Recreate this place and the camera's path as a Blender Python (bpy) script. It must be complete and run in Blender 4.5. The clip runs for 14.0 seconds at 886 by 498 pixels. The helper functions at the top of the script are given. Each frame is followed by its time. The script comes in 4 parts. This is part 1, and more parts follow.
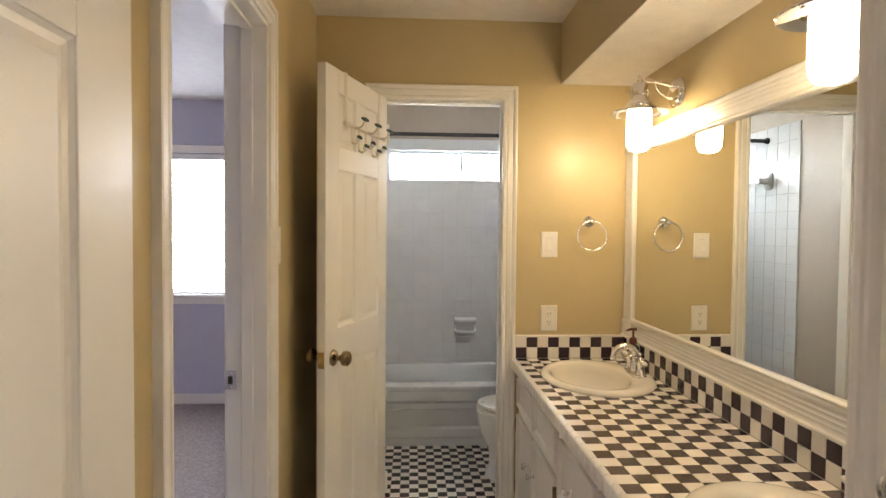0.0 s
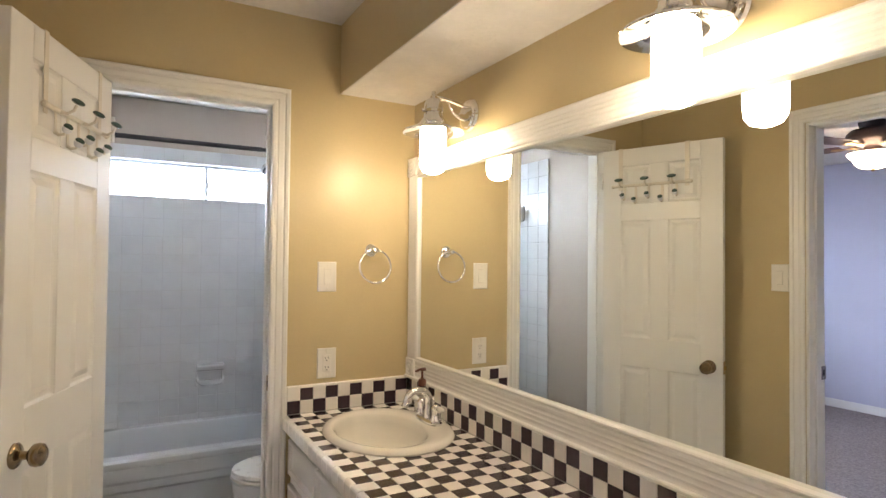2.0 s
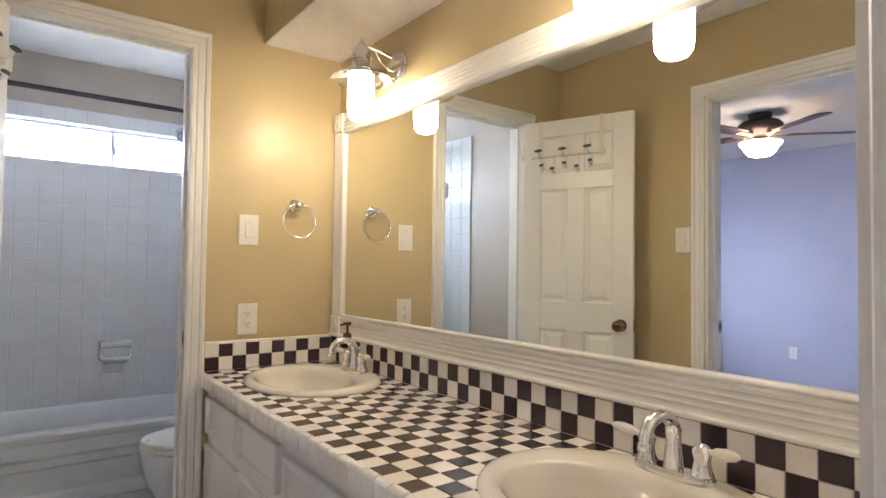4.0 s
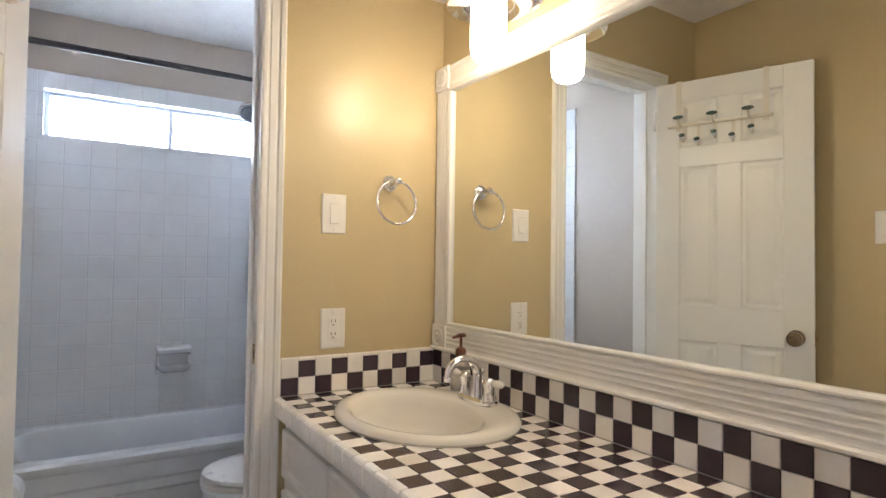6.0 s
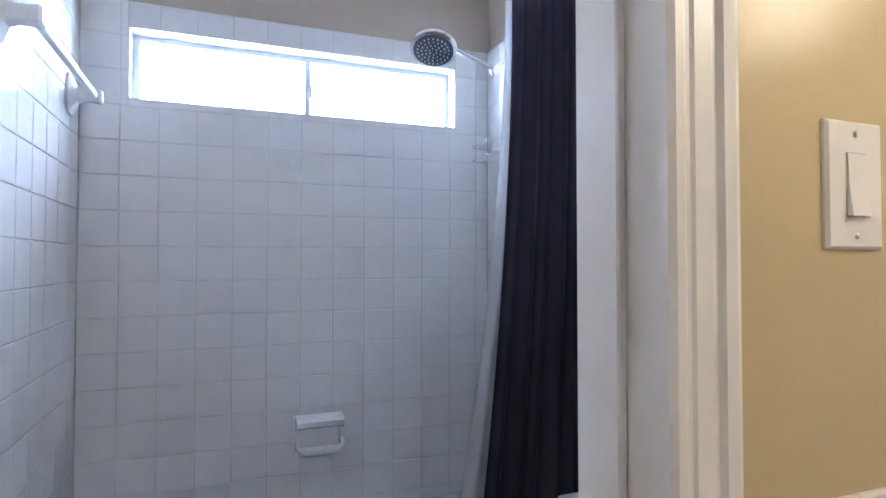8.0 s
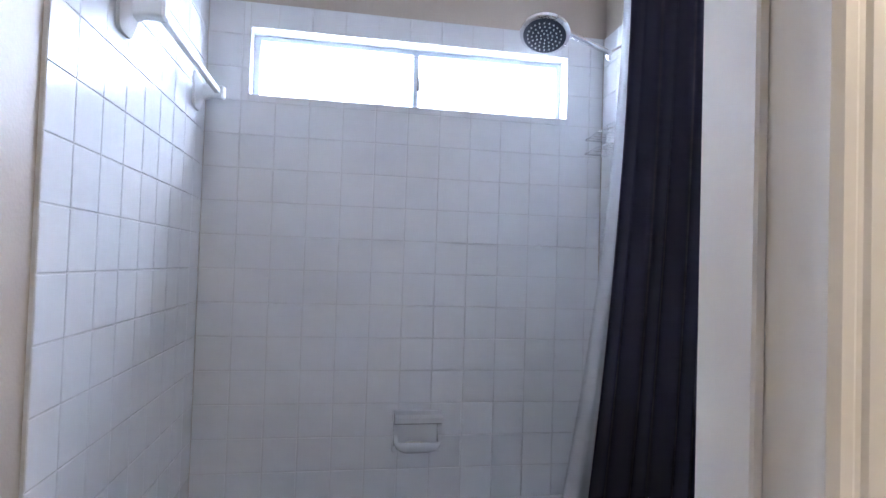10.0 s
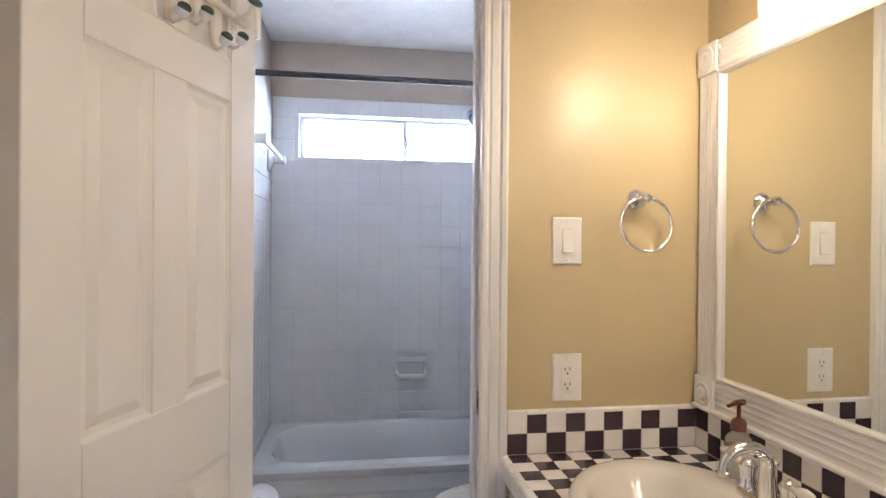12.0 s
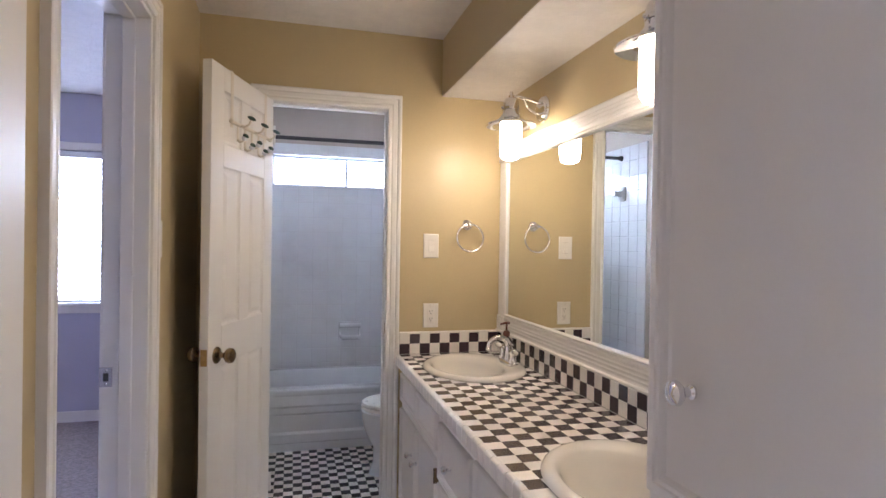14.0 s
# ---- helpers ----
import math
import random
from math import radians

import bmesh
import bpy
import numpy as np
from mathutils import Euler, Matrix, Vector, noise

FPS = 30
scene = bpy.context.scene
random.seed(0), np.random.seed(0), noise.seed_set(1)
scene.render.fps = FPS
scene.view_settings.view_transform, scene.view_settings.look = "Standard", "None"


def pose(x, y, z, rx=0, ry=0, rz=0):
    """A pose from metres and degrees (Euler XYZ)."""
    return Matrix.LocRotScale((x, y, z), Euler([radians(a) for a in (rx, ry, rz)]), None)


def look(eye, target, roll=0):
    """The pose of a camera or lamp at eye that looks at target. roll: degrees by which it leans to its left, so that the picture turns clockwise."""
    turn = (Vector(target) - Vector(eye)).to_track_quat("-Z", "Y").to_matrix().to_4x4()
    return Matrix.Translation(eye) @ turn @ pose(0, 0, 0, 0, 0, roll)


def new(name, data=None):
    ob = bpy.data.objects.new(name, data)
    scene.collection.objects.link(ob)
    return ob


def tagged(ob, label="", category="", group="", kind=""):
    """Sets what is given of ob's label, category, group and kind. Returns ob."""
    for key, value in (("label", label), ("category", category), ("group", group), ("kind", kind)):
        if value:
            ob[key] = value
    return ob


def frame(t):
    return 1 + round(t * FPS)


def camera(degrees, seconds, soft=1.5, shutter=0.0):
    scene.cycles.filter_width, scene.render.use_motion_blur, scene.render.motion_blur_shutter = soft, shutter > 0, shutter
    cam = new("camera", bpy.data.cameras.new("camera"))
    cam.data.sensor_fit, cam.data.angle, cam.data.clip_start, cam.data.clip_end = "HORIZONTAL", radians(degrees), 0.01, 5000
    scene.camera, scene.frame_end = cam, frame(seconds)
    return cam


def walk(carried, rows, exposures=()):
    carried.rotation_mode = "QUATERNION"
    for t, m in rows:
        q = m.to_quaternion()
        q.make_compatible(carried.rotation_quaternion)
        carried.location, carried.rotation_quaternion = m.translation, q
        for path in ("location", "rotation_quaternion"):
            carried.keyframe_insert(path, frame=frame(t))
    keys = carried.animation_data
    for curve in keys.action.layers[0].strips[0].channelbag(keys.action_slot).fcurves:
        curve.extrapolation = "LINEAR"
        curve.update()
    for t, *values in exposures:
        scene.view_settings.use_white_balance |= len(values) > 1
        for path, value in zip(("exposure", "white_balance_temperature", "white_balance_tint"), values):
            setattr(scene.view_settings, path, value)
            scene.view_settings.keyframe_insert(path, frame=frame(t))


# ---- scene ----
cam = camera(75.9, 14.0)
PATH = [
    (0, (0.546, 0.091, 1.402), (0.658, 2.087, 1.339), 0.5),
    (0.5, (0.541, 0.278, 1.409), (0.903, 2.245, 1.357), 0.4),
    (1, (0.536, 0.413, 1.431), (1.099, 2.332, 1.391), 0.5),
    (1.5, (0.518, 0.466, 1.439), (1.306, 2.304, 1.445), 0.6),
    (2, (0.491, 0.496, 1.41), (1.46, 2.245, 1.453), 0.6),
    (2.5, (0.472, 0.506, 1.35), (1.553, 2.187, 1.411), 0.7),
    (3, (0.453, 0.502, 1.317), (1.622, 2.123, 1.376), 0.65),
    (3.2, (0.45, 0.488, 1.296), (1.643, 2.092, 1.358), 0.6),
    (5.3, (0.508, 0.655, 1.133), (1.715, 2.248, 1.197), 0.8),
    (5.5, (0.513, 0.77, 1.143), (1.686, 2.389, 1.202), 0.7),
    (6, (0.56, 1.089, 1.193), (1.622, 2.783, 1.248), 0.8),
    (6.5, (0.618, 1.505, 1.239), (1.554, 3.272, 1.286), 0.7),
    (7, (0.648, 1.845, 1.274), (1.48, 3.663, 1.319), 0.7),
    (7.5, (0.649, 2.157, 1.295), (1.412, 4.005, 1.336), 0.2),
    (8, (0.644, 2.371, 1.271), (1.367, 4.235, 1.318), 0.0),
    (8.5, (0.691, 2.537, 1.239), (1.305, 4.439, 1.318), -0.4),
    (8.7, (0.71, 2.586, 1.233), (1.246, 4.511, 1.316), -0.5),
    (10.8, (0.673, 2.128, 1.289), (0.982, 4.104, 1.304), 1.5),
    (11, (0.671, 2.019, 1.313), (0.981, 3.995, 1.314), 0.8),
    (11.5, (0.688, 1.707, 1.318), (0.992, 3.684, 1.308), 0.7),
    (12, (0.663, 1.348, 1.327), (0.967, 3.325, 1.317), 0.5),
    (12.5, (0.64, 0.947, 1.342), (0.962, 2.921, 1.332), 0.5),
    (13, (0.622, 0.586, 1.349), (0.964, 2.557, 1.333), 0.1),
    (13.5, (0.56, 0.275, 1.339), (0.92, 2.242, 1.327), 0.3),
    (14, (0.525, -0.027, 1.347), (1.038, 1.907, 1.334), 0.9),
]
EXPOSURES = [(0, 0.58, 7650, 12), (1, 0.64, 7100, 12), (3, 0.62, 6350, 13), (6.5, 0.64, 6000, 14), (8.5, 0.46, 5650, 16), (11, 0.60, 5950, 18), (12.5, 0.68, 6000, 18), (13.5, 0.68, 5900, 20), (14, 0.53, 5900, 20)]
walk(cam, [(t, look(eye, target, roll)) for t, eye, target, roll in PATH], EXPOSURES)

# ---- world and light ----
world = bpy.data.worlds.new("world")
world.use_nodes = True
scene.world = world
sky = world.node_tree.nodes.new("ShaderNodeTexSky")
sky.sky_type, sky.sun_disc = "NISHITA", False
sky.sun_elevation, sky.sun_rotation = radians(40), radians(200)
world.node_tree.links.new(sky.outputs[0], world.node_tree.nodes["Background"].inputs[0])
world.node_tree.nodes["Background"].inputs[1].default_value = 0.1

BULB, WINDOW, BEDROOM, HALL = 34.0, 43.0, 17.0, 4.2


# ---- building blocks ----
def box(bm, x0, x1, y0, y1, z0, z1, bevel=0.0, seg=2):
    made = bmesh.ops.create_cube(bm, size=1.0)["verts"]
    for v in made:
        v.co = Vector(((x0 + x1) / 2 + v.co.x * (x1 - x0), (y0 + y1) / 2 + v.co.y * (y1 - y0), (z0 + z1) / 2 + v.co.z * (z1 - z0)))
    if bevel:
        edges = {e for v in made for e in v.link_edges}
        bmesh.ops.bevel(bm, geom=list(edges), offset=bevel, segments=seg, affect="EDGES", profile=0.5, clamp_overlap=True)
    return bm


def one_box(*args, **kw):
    return box(bmesh.new(), *args, **kw)


def ring_loft(bm, rings, close_first=False, close_last=False):
    """Joins rings of equal length with quads."""
    rows = [[bm.verts.new(p) for p in ring] for ring in rings]
    n = len(rows[0])
    for a, b in zip(rows, rows[1:]):
        for i in range(n):
            f = bm.faces.new((a[i], a[(i + 1) % n], b[(i + 1) % n], b[i]))
            f.smooth = True
    if close_first:
        bm.faces.new(list(reversed(rows[0])))
    if close_last:
        bm.faces.new(rows[-1])
    return bm


def lathe(bm, profile, seg=28, m=None, close_first=False, close_last=False):
    """Turns (radius, height) pairs round z, then moves by m."""
    m = m or Matrix()
    rings = [[m @ Vector((r * math.cos(a), r * math.sin(a), h)) for a in (2 * math.pi * i / seg for i in range(seg))] for r, h in profile]
    return ring_loft(bm, rings, close_first, close_last)


def tube(bm, points, radius, seg=12, closed=False):
    """A round tube along points; radius may be a list."""
    pts = [Vector(p) for p in points]
    n = len(pts)
    rings, up = [], None
    for i, p in enumerate(pts):
        a = pts[(i - 1) % n] if closed or i else p
        b = pts[(i + 1) % n] if closed or i < n - 1 else p
        d = (b - a).normalized()
        if up is None:
            up = d.orthogonal().normalized()
        up = (up - d * up.dot(d)).normalized()
        side = d.cross(up)
        r = radius[i] if isinstance(radius, (list, tuple)) else radius
        rings.append([p + r * (math.cos(t) * up + math.sin(t) * side) for t in (2 * math.pi * k / seg for k in range(seg))])
    if closed:
        rings.append(rings[0])
    ring_loft(bm, rings, not closed, not closed)
    if closed:
        bmesh.ops.remove_doubles(bm, verts=bm.verts[:], dist=1e-6)
    return bm


def prism(bm, outline, axis, lo, hi):
    """Pushes a closed outline of 2D points along an axis: 'x' takes (y, z), 'y' takes (x, z), 'z' takes (x, y)."""
    def at(p, v):
        return {"x": (v, p[0], p[1]), "y": (p[0], v, p[1]), "z": (p[0], p[1], v)}[axis]
    a = [bm.verts.new(at(p, lo)) for p in outline]
    b = [bm.verts.new(at(p, hi)) for p in outline]
    n = len(a)
    for i in range(n):
        bm.faces.new((a[i], a[(i + 1) % n], b[(i + 1) % n], b[i]))
    bm.faces.new(list(reversed(a)))
    bm.faces.new(b)
    return bm


def world_of(ob):
    return world_of(ob.parent) @ ob.matrix_basis if ob.parent else ob.matrix_basis


def thing(name, at, label, category, group="", turn=0.0):
    ob = new(name)
    ob.matrix_basis = pose(*at, 0, 0, turn)
    ob.empty_display_size = 0.05
    return tagged(ob, label, category, group)


def part(name, bm, material, parent=None, label="", local=False, smooth=False):
    """Links a bmesh as one mesh object, under a thing or a part. Coordinates are the world's unless local."""
    if parent is not None and not local:
        bmesh.ops.transform(bm, matrix=world_of(parent).inverted(), verts=bm.verts[:])
    bmesh.ops.recalc_face_normals(bm, faces=bm.faces[:])
    me = bpy.data.meshes.new(name)
    bm.to_mesh(me)
    bm.free()
    me.materials.append(material)
    if smooth:
        for p in me.polygons:
            p.use_smooth = True
        me.set_sharp_from_angle(angle=radians(38))
    ob = new(name, me)
    if parent is not None:
        ob.parent = parent
    if label:
        ob["label"] = label
    return ob


def structure(name, bm, material, label, category, smooth=False):
    return tagged(part(name, bm, material, smooth=smooth), label, category, kind="structure")


def piece(name, mesh, parent, at, turn=(0, 0, 0)):
    """One of many alike pieces that share a mesh."""
    ob = new(name, mesh)
    ob.parent = parent
    ob.matrix_basis = world_of(parent).inverted() @ pose(*at, *turn)
    return ob


def piece_mesh(name, bm, material):
    bmesh.ops.recalc_face_normals(bm, faces=bm.faces[:])
    me = bpy.data.meshes.new(name)
    bm.to_mesh(me)
    bm.free()
    me.materials.append(material)
    return me


# ---- materials ----
def mat(name, base, rough=0.5, metal=0.0, var=0.06, scale=6.0, bump=0.0, bump_scale=300.0, coat=0.0, each=0.0, rough_var=0.08, spec=0.5, sheen=0.0):
    """A plain surface with stains at a large scale, grain at a small one, and fine relief."""
    m = bpy.data.materials.new(name)
    m.use_nodes = True
    nodes, links = m.node_tree.nodes, m.node_tree.links
    b = nodes["Principled BSDF"]
    b.inputs["Metallic"].default_value = metal
    b.inputs["Coat Weight"].default_value = coat
    b.inputs["Specular IOR Level"].default_value = spec
    b.inputs["Sheen Weight"].default_value = sheen
    geo = nodes.new("ShaderNodeNewGeometry")
    big = nodes.new("ShaderNodeTexNoise")
    big.inputs["Scale"].default_value, big.inputs["Detail"].default_value = scale, 4
    fine = nodes.new("ShaderNodeTexNoise")
    fine.inputs["Scale"].default_value, fine.inputs["Detail"].default_value = bump_scale, 2
    links.new(geo.outputs["Position"], big.inputs["Vector"])
    links.new(geo.outputs["Position"], fine.inputs["Vector"])
    mix = nodes.new("ShaderNodeMath")
    mix.operation = "MULTIPLY_ADD"
    links.new(fine.outputs["Fac"], mix.inputs[0])
    mix.inputs[1].default_value = 0.35
    links.new(big.outputs["Fac"], mix.inputs[2])
    span = nodes.new("ShaderNodeMapRange")
    span.inputs["From Min"].default_value, span.inputs["From Max"].default_value = 0.4, 0.95
    span.inputs["To Min"].default_value, span.inputs["To Max"].default_value = 1 - var, 1 + var
    links.new(mix.outputs[0], span.inputs["Value"])
    value = span.outputs[0]
    if each:
        info = nodes.new("ShaderNodeObjectInfo")
        add = nodes.new("ShaderNodeMath")
        add.operation = "MULTIPLY_ADD"
        links.new(info.outputs["Random"], add.inputs[0])
        add.inputs[1].default_value = each
        links.new(value, add.inputs[2])
        value = add.outputs[0]
    tint = nodes.new("ShaderNodeMix")
    tint.data_type, tint.blend_type = "RGBA", "MULTIPLY"
    tint.inputs[0].default_value = 1.0
    tint.inputs[6].default_value = (*base, 1)
    links.new(value, tint.inputs[7])
    links.new(tint.outputs[2], b.inputs["Base Color"])
    r = nodes.new("ShaderNodeMapRange")
    r.inputs["To Min"].default_value, r.inputs["To Max"].default_value = max(rough - rough_var, 0.02), rough + rough_var
    links.new(big.outputs["Fac"], r.inputs["Value"])
    links.new(r.outputs[0], b.inputs["Roughness"])
    if bump:
        bn = nodes.new("ShaderNodeBump")
        bn.inputs["Strength"].default_value = 1.0
        bn.inputs["Distance"].default_value = bump
        links.new(fine.outputs["Fac"], bn.inputs["Height"])
        links.new(bn.outputs[0], b.inputs["Normal"])
    return m


def glow(name, color, strength):
    m = bpy.data.materials.new(name)
    m.use_nodes = True
    b = m.node_tree.nodes["Principled BSDF"]
    b.inputs["Base Color"].default_value = (*color, 1)
    b.inputs["Emission Color"].default_value = (*color, 1)
    b.inputs["Emission Strength"].default_value = strength
    return m


def glass_mat(name, rough=0.0):
    m = bpy.data.materials.new(name)
    m.use_nodes = True
    b = m.node_tree.nodes["Principled BSDF"]
    b.inputs["Transmission Weight"].default_value = 1.0
    b.inputs["Roughness"].default_value = rough
    b.inputs["IOR"].default_value = 1.1
    return m


YELLOW = mat("yellow_paint", (0.54, 0.435, 0.252), 0.31, var=0.04, scale=2.5, bump=0.0002, bump_scale=110, rough_var=0.05, spec=0.34)
BEIGE = mat("beige_paint", (0.50, 0.43, 0.36), 0.5, var=0.04, scale=2.5, bump=0.0005, bump_scale=160)
LAVENDER = mat("lavender_paint", (0.49, 0.49, 0.60), 0.6, var=0.04, scale=2.5, bump=0.0005, bump_scale=160)
CEILING = mat("ceiling_texture", (0.80, 0.77, 0.73), 0.8, var=0.05, scale=14, bump=0.004, bump_scale=55)
WHITE = mat("white_paint", (0.80, 0.78, 0.74), 0.33, var=0.015, scale=3)
CABINET = mat("cabinet_paint", (0.76, 0.73, 0.70), 0.33, var=0.025, scale=4)
TILE = mat("white_wall_tile", (0.80, 0.81, 0.83), 0.14, var=0.02, scale=9, bump=0.0003, bump_scale=9, each=0.02, rough_var=0.04)
WALLGROUT = mat("pale_wall_grout", (0.70, 0.70, 0.70), 0.8, var=0.1, scale=18, bump=0.0003)
GROUT = mat("grout", (0.45, 0.42, 0.39), 0.85, var=0.12, scale=18, bump=0.0004)
WTILE = mat("white_tile", (0.86, 0.82, 0.77), 0.22, var=0.03, scale=30, bump=0.0002, bump_scale=40, each=0.05)
BTILE = mat("black_tile", (0.050, 0.032, 0.043), 0.22, var=0.1, scale=30, bump=0.0002, bump_scale=40, each=0.1)
PORCELAIN = mat("porcelain", (0.80, 0.76, 0.69), 0.1, var=0.02, scale=4, coat=0.3, rough_var=0.04)
TUBWHITE = mat("tub_enamel", (0.84, 0.87, 0.90), 0.15, var=0.02, scale=4, rough_var=0.04)
PLASTIC = mat("white_plastic", (0.80, 0.77, 0.72), 0.3, var=0.02, scale=20)
GAP = mat("shadow_gap", (0.45, 0.43, 0.40), 0.6)
SLOT = mat("dark_slot", (0.03, 0.03, 0.03), 0.6)
CHROME = mat("chrome", (0.82, 0.82, 0.84), 0.08, 1.0, var=0.03, scale=30, rough_var=0.04)
NICKEL = mat("brushed_nickel", (0.62, 0.58, 0.53), 0.25, 1.0, var=0.06, scale=40, rough_var=0.06)
BRONZE = mat("antique_brass", (0.28, 0.20, 0.12), 0.2, 1.0, var=0.2, scale=40)
BRASS = mat("worn_brass", (0.45, 0.30, 0.12), 0.4, 1.0, var=0.2, scale=60)
DARKMETAL = mat("dark_rod_metal", (0.06, 0.055, 0.06), 0.3, 0.8)
CURTAIN = mat("navy_curtain", (0.032, 0.027, 0.064), 0.75, var=0.15, scale=12, bump=0.0006, bump_scale=500, sheen=0.2)
LINER = mat("white_liner", (0.72, 0.73, 0.75), 0.35)
CARPET = mat("brown_carpet", (0.30, 0.25, 0.24), 0.95, var=0.35, scale=60, bump=0.01, bump_scale=220)
GREENGLASS = mat("green_glass_knob", (0.075, 0.115, 0.10), 0.12, var=0.1, scale=80, coat=0.4)
CREAM = mat("cream_metal", (0.72, 0.66, 0.56), 0.35)
FANWOOD = mat("dark_fan_blade", (0.10, 0.05, 0.04), 0.4, var=0.2, scale=20)
BROWNPLASTIC = mat("brown_pump", (0.12, 0.035, 0.02), 0.3)
CLEAR = glass_mat("clear_plastic", 0.02)
BLIND = mat("white_blind", (0.80, 0.81, 0.83), 0.5)
BULBGLOW = glow("frosted_bulb_glass", (1.0, 0.83, 0.58), BULB)
FANGLOW = glow("fan_bowl_glass", (1.0, 0.74, 0.50), 17.0)
DAY = glow("bright_daylight", (0.74, 0.86, 1.0), WINDOW)
DAYBED = glow("bright_daylight_bedroom", (0.74, 0.84, 1.0), BEDROOM)
# added fill light for the unseen hall, no known source there
HALLFILL = glow("added_hall_glow", (0.86, 0.90, 1.0), HALL)


def mirror_mat():
    m = bpy.data.materials.new("mirror_glass")
    m.use_nodes = True
    b = m.node_tree.nodes["Principled BSDF"]
    b.inputs["Base Color"].default_value = (0.86, 0.88, 0.86, 1)
    b.inputs["Metallic"].default_value, b.inputs["Roughness"].default_value = 1.0, 0.0
    return m


MIRROR = mirror_mat()

# ---- plan ----
XL, XR = 0.11, 1.58            # vanity room: left wall, mirror wall
YW, YB = 2.73, 2.85            # wall between vanity and bath
YE0, YE1 = 0.0, 0.12         # entry wall
CEIL = 2.375
BX0, BX1, BY = 0.235, 1.60, 4.36   # bath: faces of the side walls and of the back wall
TUBY = 3.735
TILETOP = 2.088
BEDX, BEDFAR, BEDY0, BEDY1 = -0.01, -3.55, -0.4, 4.70
DX0, DX1, DTOP = 0.388, 0.985, 2.018    # bath doorway
LY0, LY1, LTOP = 1.135, 1.848, 2.02      # bedroom doorway
EX0, EX1 = 0.152, 0.95                  # entry doorway
S = 0.051                              # counter tile


def wall_with_holes(name, axis, lo, hi, a0, a1, z0, z1, holes, material, label):
    """A wall from lo to hi along its thickness axis; holes are (a0, a1, z0, z1)."""
    bm = bmesh.new()
    cuts = sorted({a0, a1, *(h[0] for h in holes), *(h[1] for h in holes)})
    for c0, c1 in zip(cuts, cuts[1:]):
        mid = (c0 + c1) / 2
        spans = [(z0, z1)]
        for h in holes:
            if h[0] < mid < h[1]:
                spans = [s for a, b in spans for s in ((a, min(b, h[2])), (max(a, h[3]), b)) if s[1] - s[0] > 1e-4]
        for a, b in spans:
            if axis == "x":
                box(bm, lo, hi, c0, c1, a, b)
            else:
                box(bm, c0, c1, lo, hi, a, b)
    bmesh.ops.remove_doubles(bm, verts=bm.verts[:], dist=1e-5)
    return structure(name, bm, material, label, "wall")


WINX0, WINX1, WINZ0, WINZ1 = 0.365, 1.465, 1.78, 2.008
BWX0, BWX1, BWZ0, BWZ1 = -2.25, -0.62, 0.88, 2.0

# floors
structure("floor_bath", one_box(BX0 - 0.1, BX1 + 0.1, YB - 0.12, BY + 0.1, -0.1, 0.0), GROUT, "grey grout bed under the bathroom tiles", "floor")
structure("floor_vanity", one_box(XL - 0.12, XR + 0.1, YE0, YB - 0.12, -0.1, 0.0), TILE, "plain pale floor of the vanity room", "floor")
structure("floor_bedroom", one_box(BEDFAR - 0.1, XL - 0.12, BEDY0 - 0.1, BEDY1 + 0.1, -0.1, 0.006), CARPET, "brown speckled carpet in the bedroom", "floor")
structure("floor_hall", one_box(XL - 0.12, 2.6, -2.6, YE0, -0.1, 0.006), CARPET, "brown carpet in the hall", "floor")
# ceilings
structure("ceiling_vanity", one_box(XL - 0.12, XR + 0.1, YE0, YW + 0.06, CEIL, CEIL + 0.1), CEILING, "off-white textured ceiling of the vanity room", "ceiling")
structure("ceiling_bath", one_box(BX0 - 0.1, BX1 + 0.1, YW + 0.06, BY + 0.3, CEIL + 0.004, CEIL + 0.1), CEILING, "off-white textured ceiling of the bathroom", "ceiling")
structure("ceiling_bedroom", one_box(BEDFAR - 0.1, XL - 0.12, BEDY0 - 0.1, BEDY1 + 0.3, 2.42, 2.52), CEILING, "off-white textured ceiling of the bedroom", "ceiling")
structure("ceiling_hall", one_box(XL - 0.12, 2.6, -2.6, YE0, CEIL, CEIL + 0.1), CEILING, "off-white textured ceiling of the hall", "ceiling")
# walls
wall_with_holes("wall_left", "x", BEDX + 0.004, XL, YE0, YB, 0, CEIL, [(LY0, LY1, -1, LTOP)], YELLOW, "tan yellow painted wall with the bedroom doorway")
wall_with_holes("wall_bedroom_side", "x", BEDX, BEDX + 0.004, BEDY0, BEDY1, 0, 2.42, [(LY0, LY1, -1, LTOP)], LAVENDER, "lavender painted bedroom wall")
wall_with_holes("wall_bath_door", "y", YW, YB - 0.004, XL, XR, 0, CEIL, [(DX0, DX1, -1, DTOP)], YELLOW, "tan yellow painted wall with the bathroom doorway")
wall_with_holes("wall_bath_inside", "y", YB - 0.004, YB, BX0 - 0.1, BX1 + 0.1, 0, CEIL, [(DX0, DX1, -1, DTOP)], BEIGE, "greyish beige painted wall inside the bathroom")
wall_with_holes("wall_mirror", "x", XR, XR + 0.1, YE1, YW, 0, CEIL, [], YELLOW, "tan yellow painted wall behind the mirror")
wall_with_holes("wall_entry", "y", YE0, YE1, XL - 0.12, XR + 0.1, 0, CEIL, [(EX0, EX1, -1, DTOP)], YELLOW, "tan yellow painted wall with the entry doorway")
wall_with_holes("wall_bath_left", "x", BX0 - 0.1, BX0 - 0.008, YB, BY, 0, CEIL, [], BEIGE, "greyish beige painted bathroom wall")
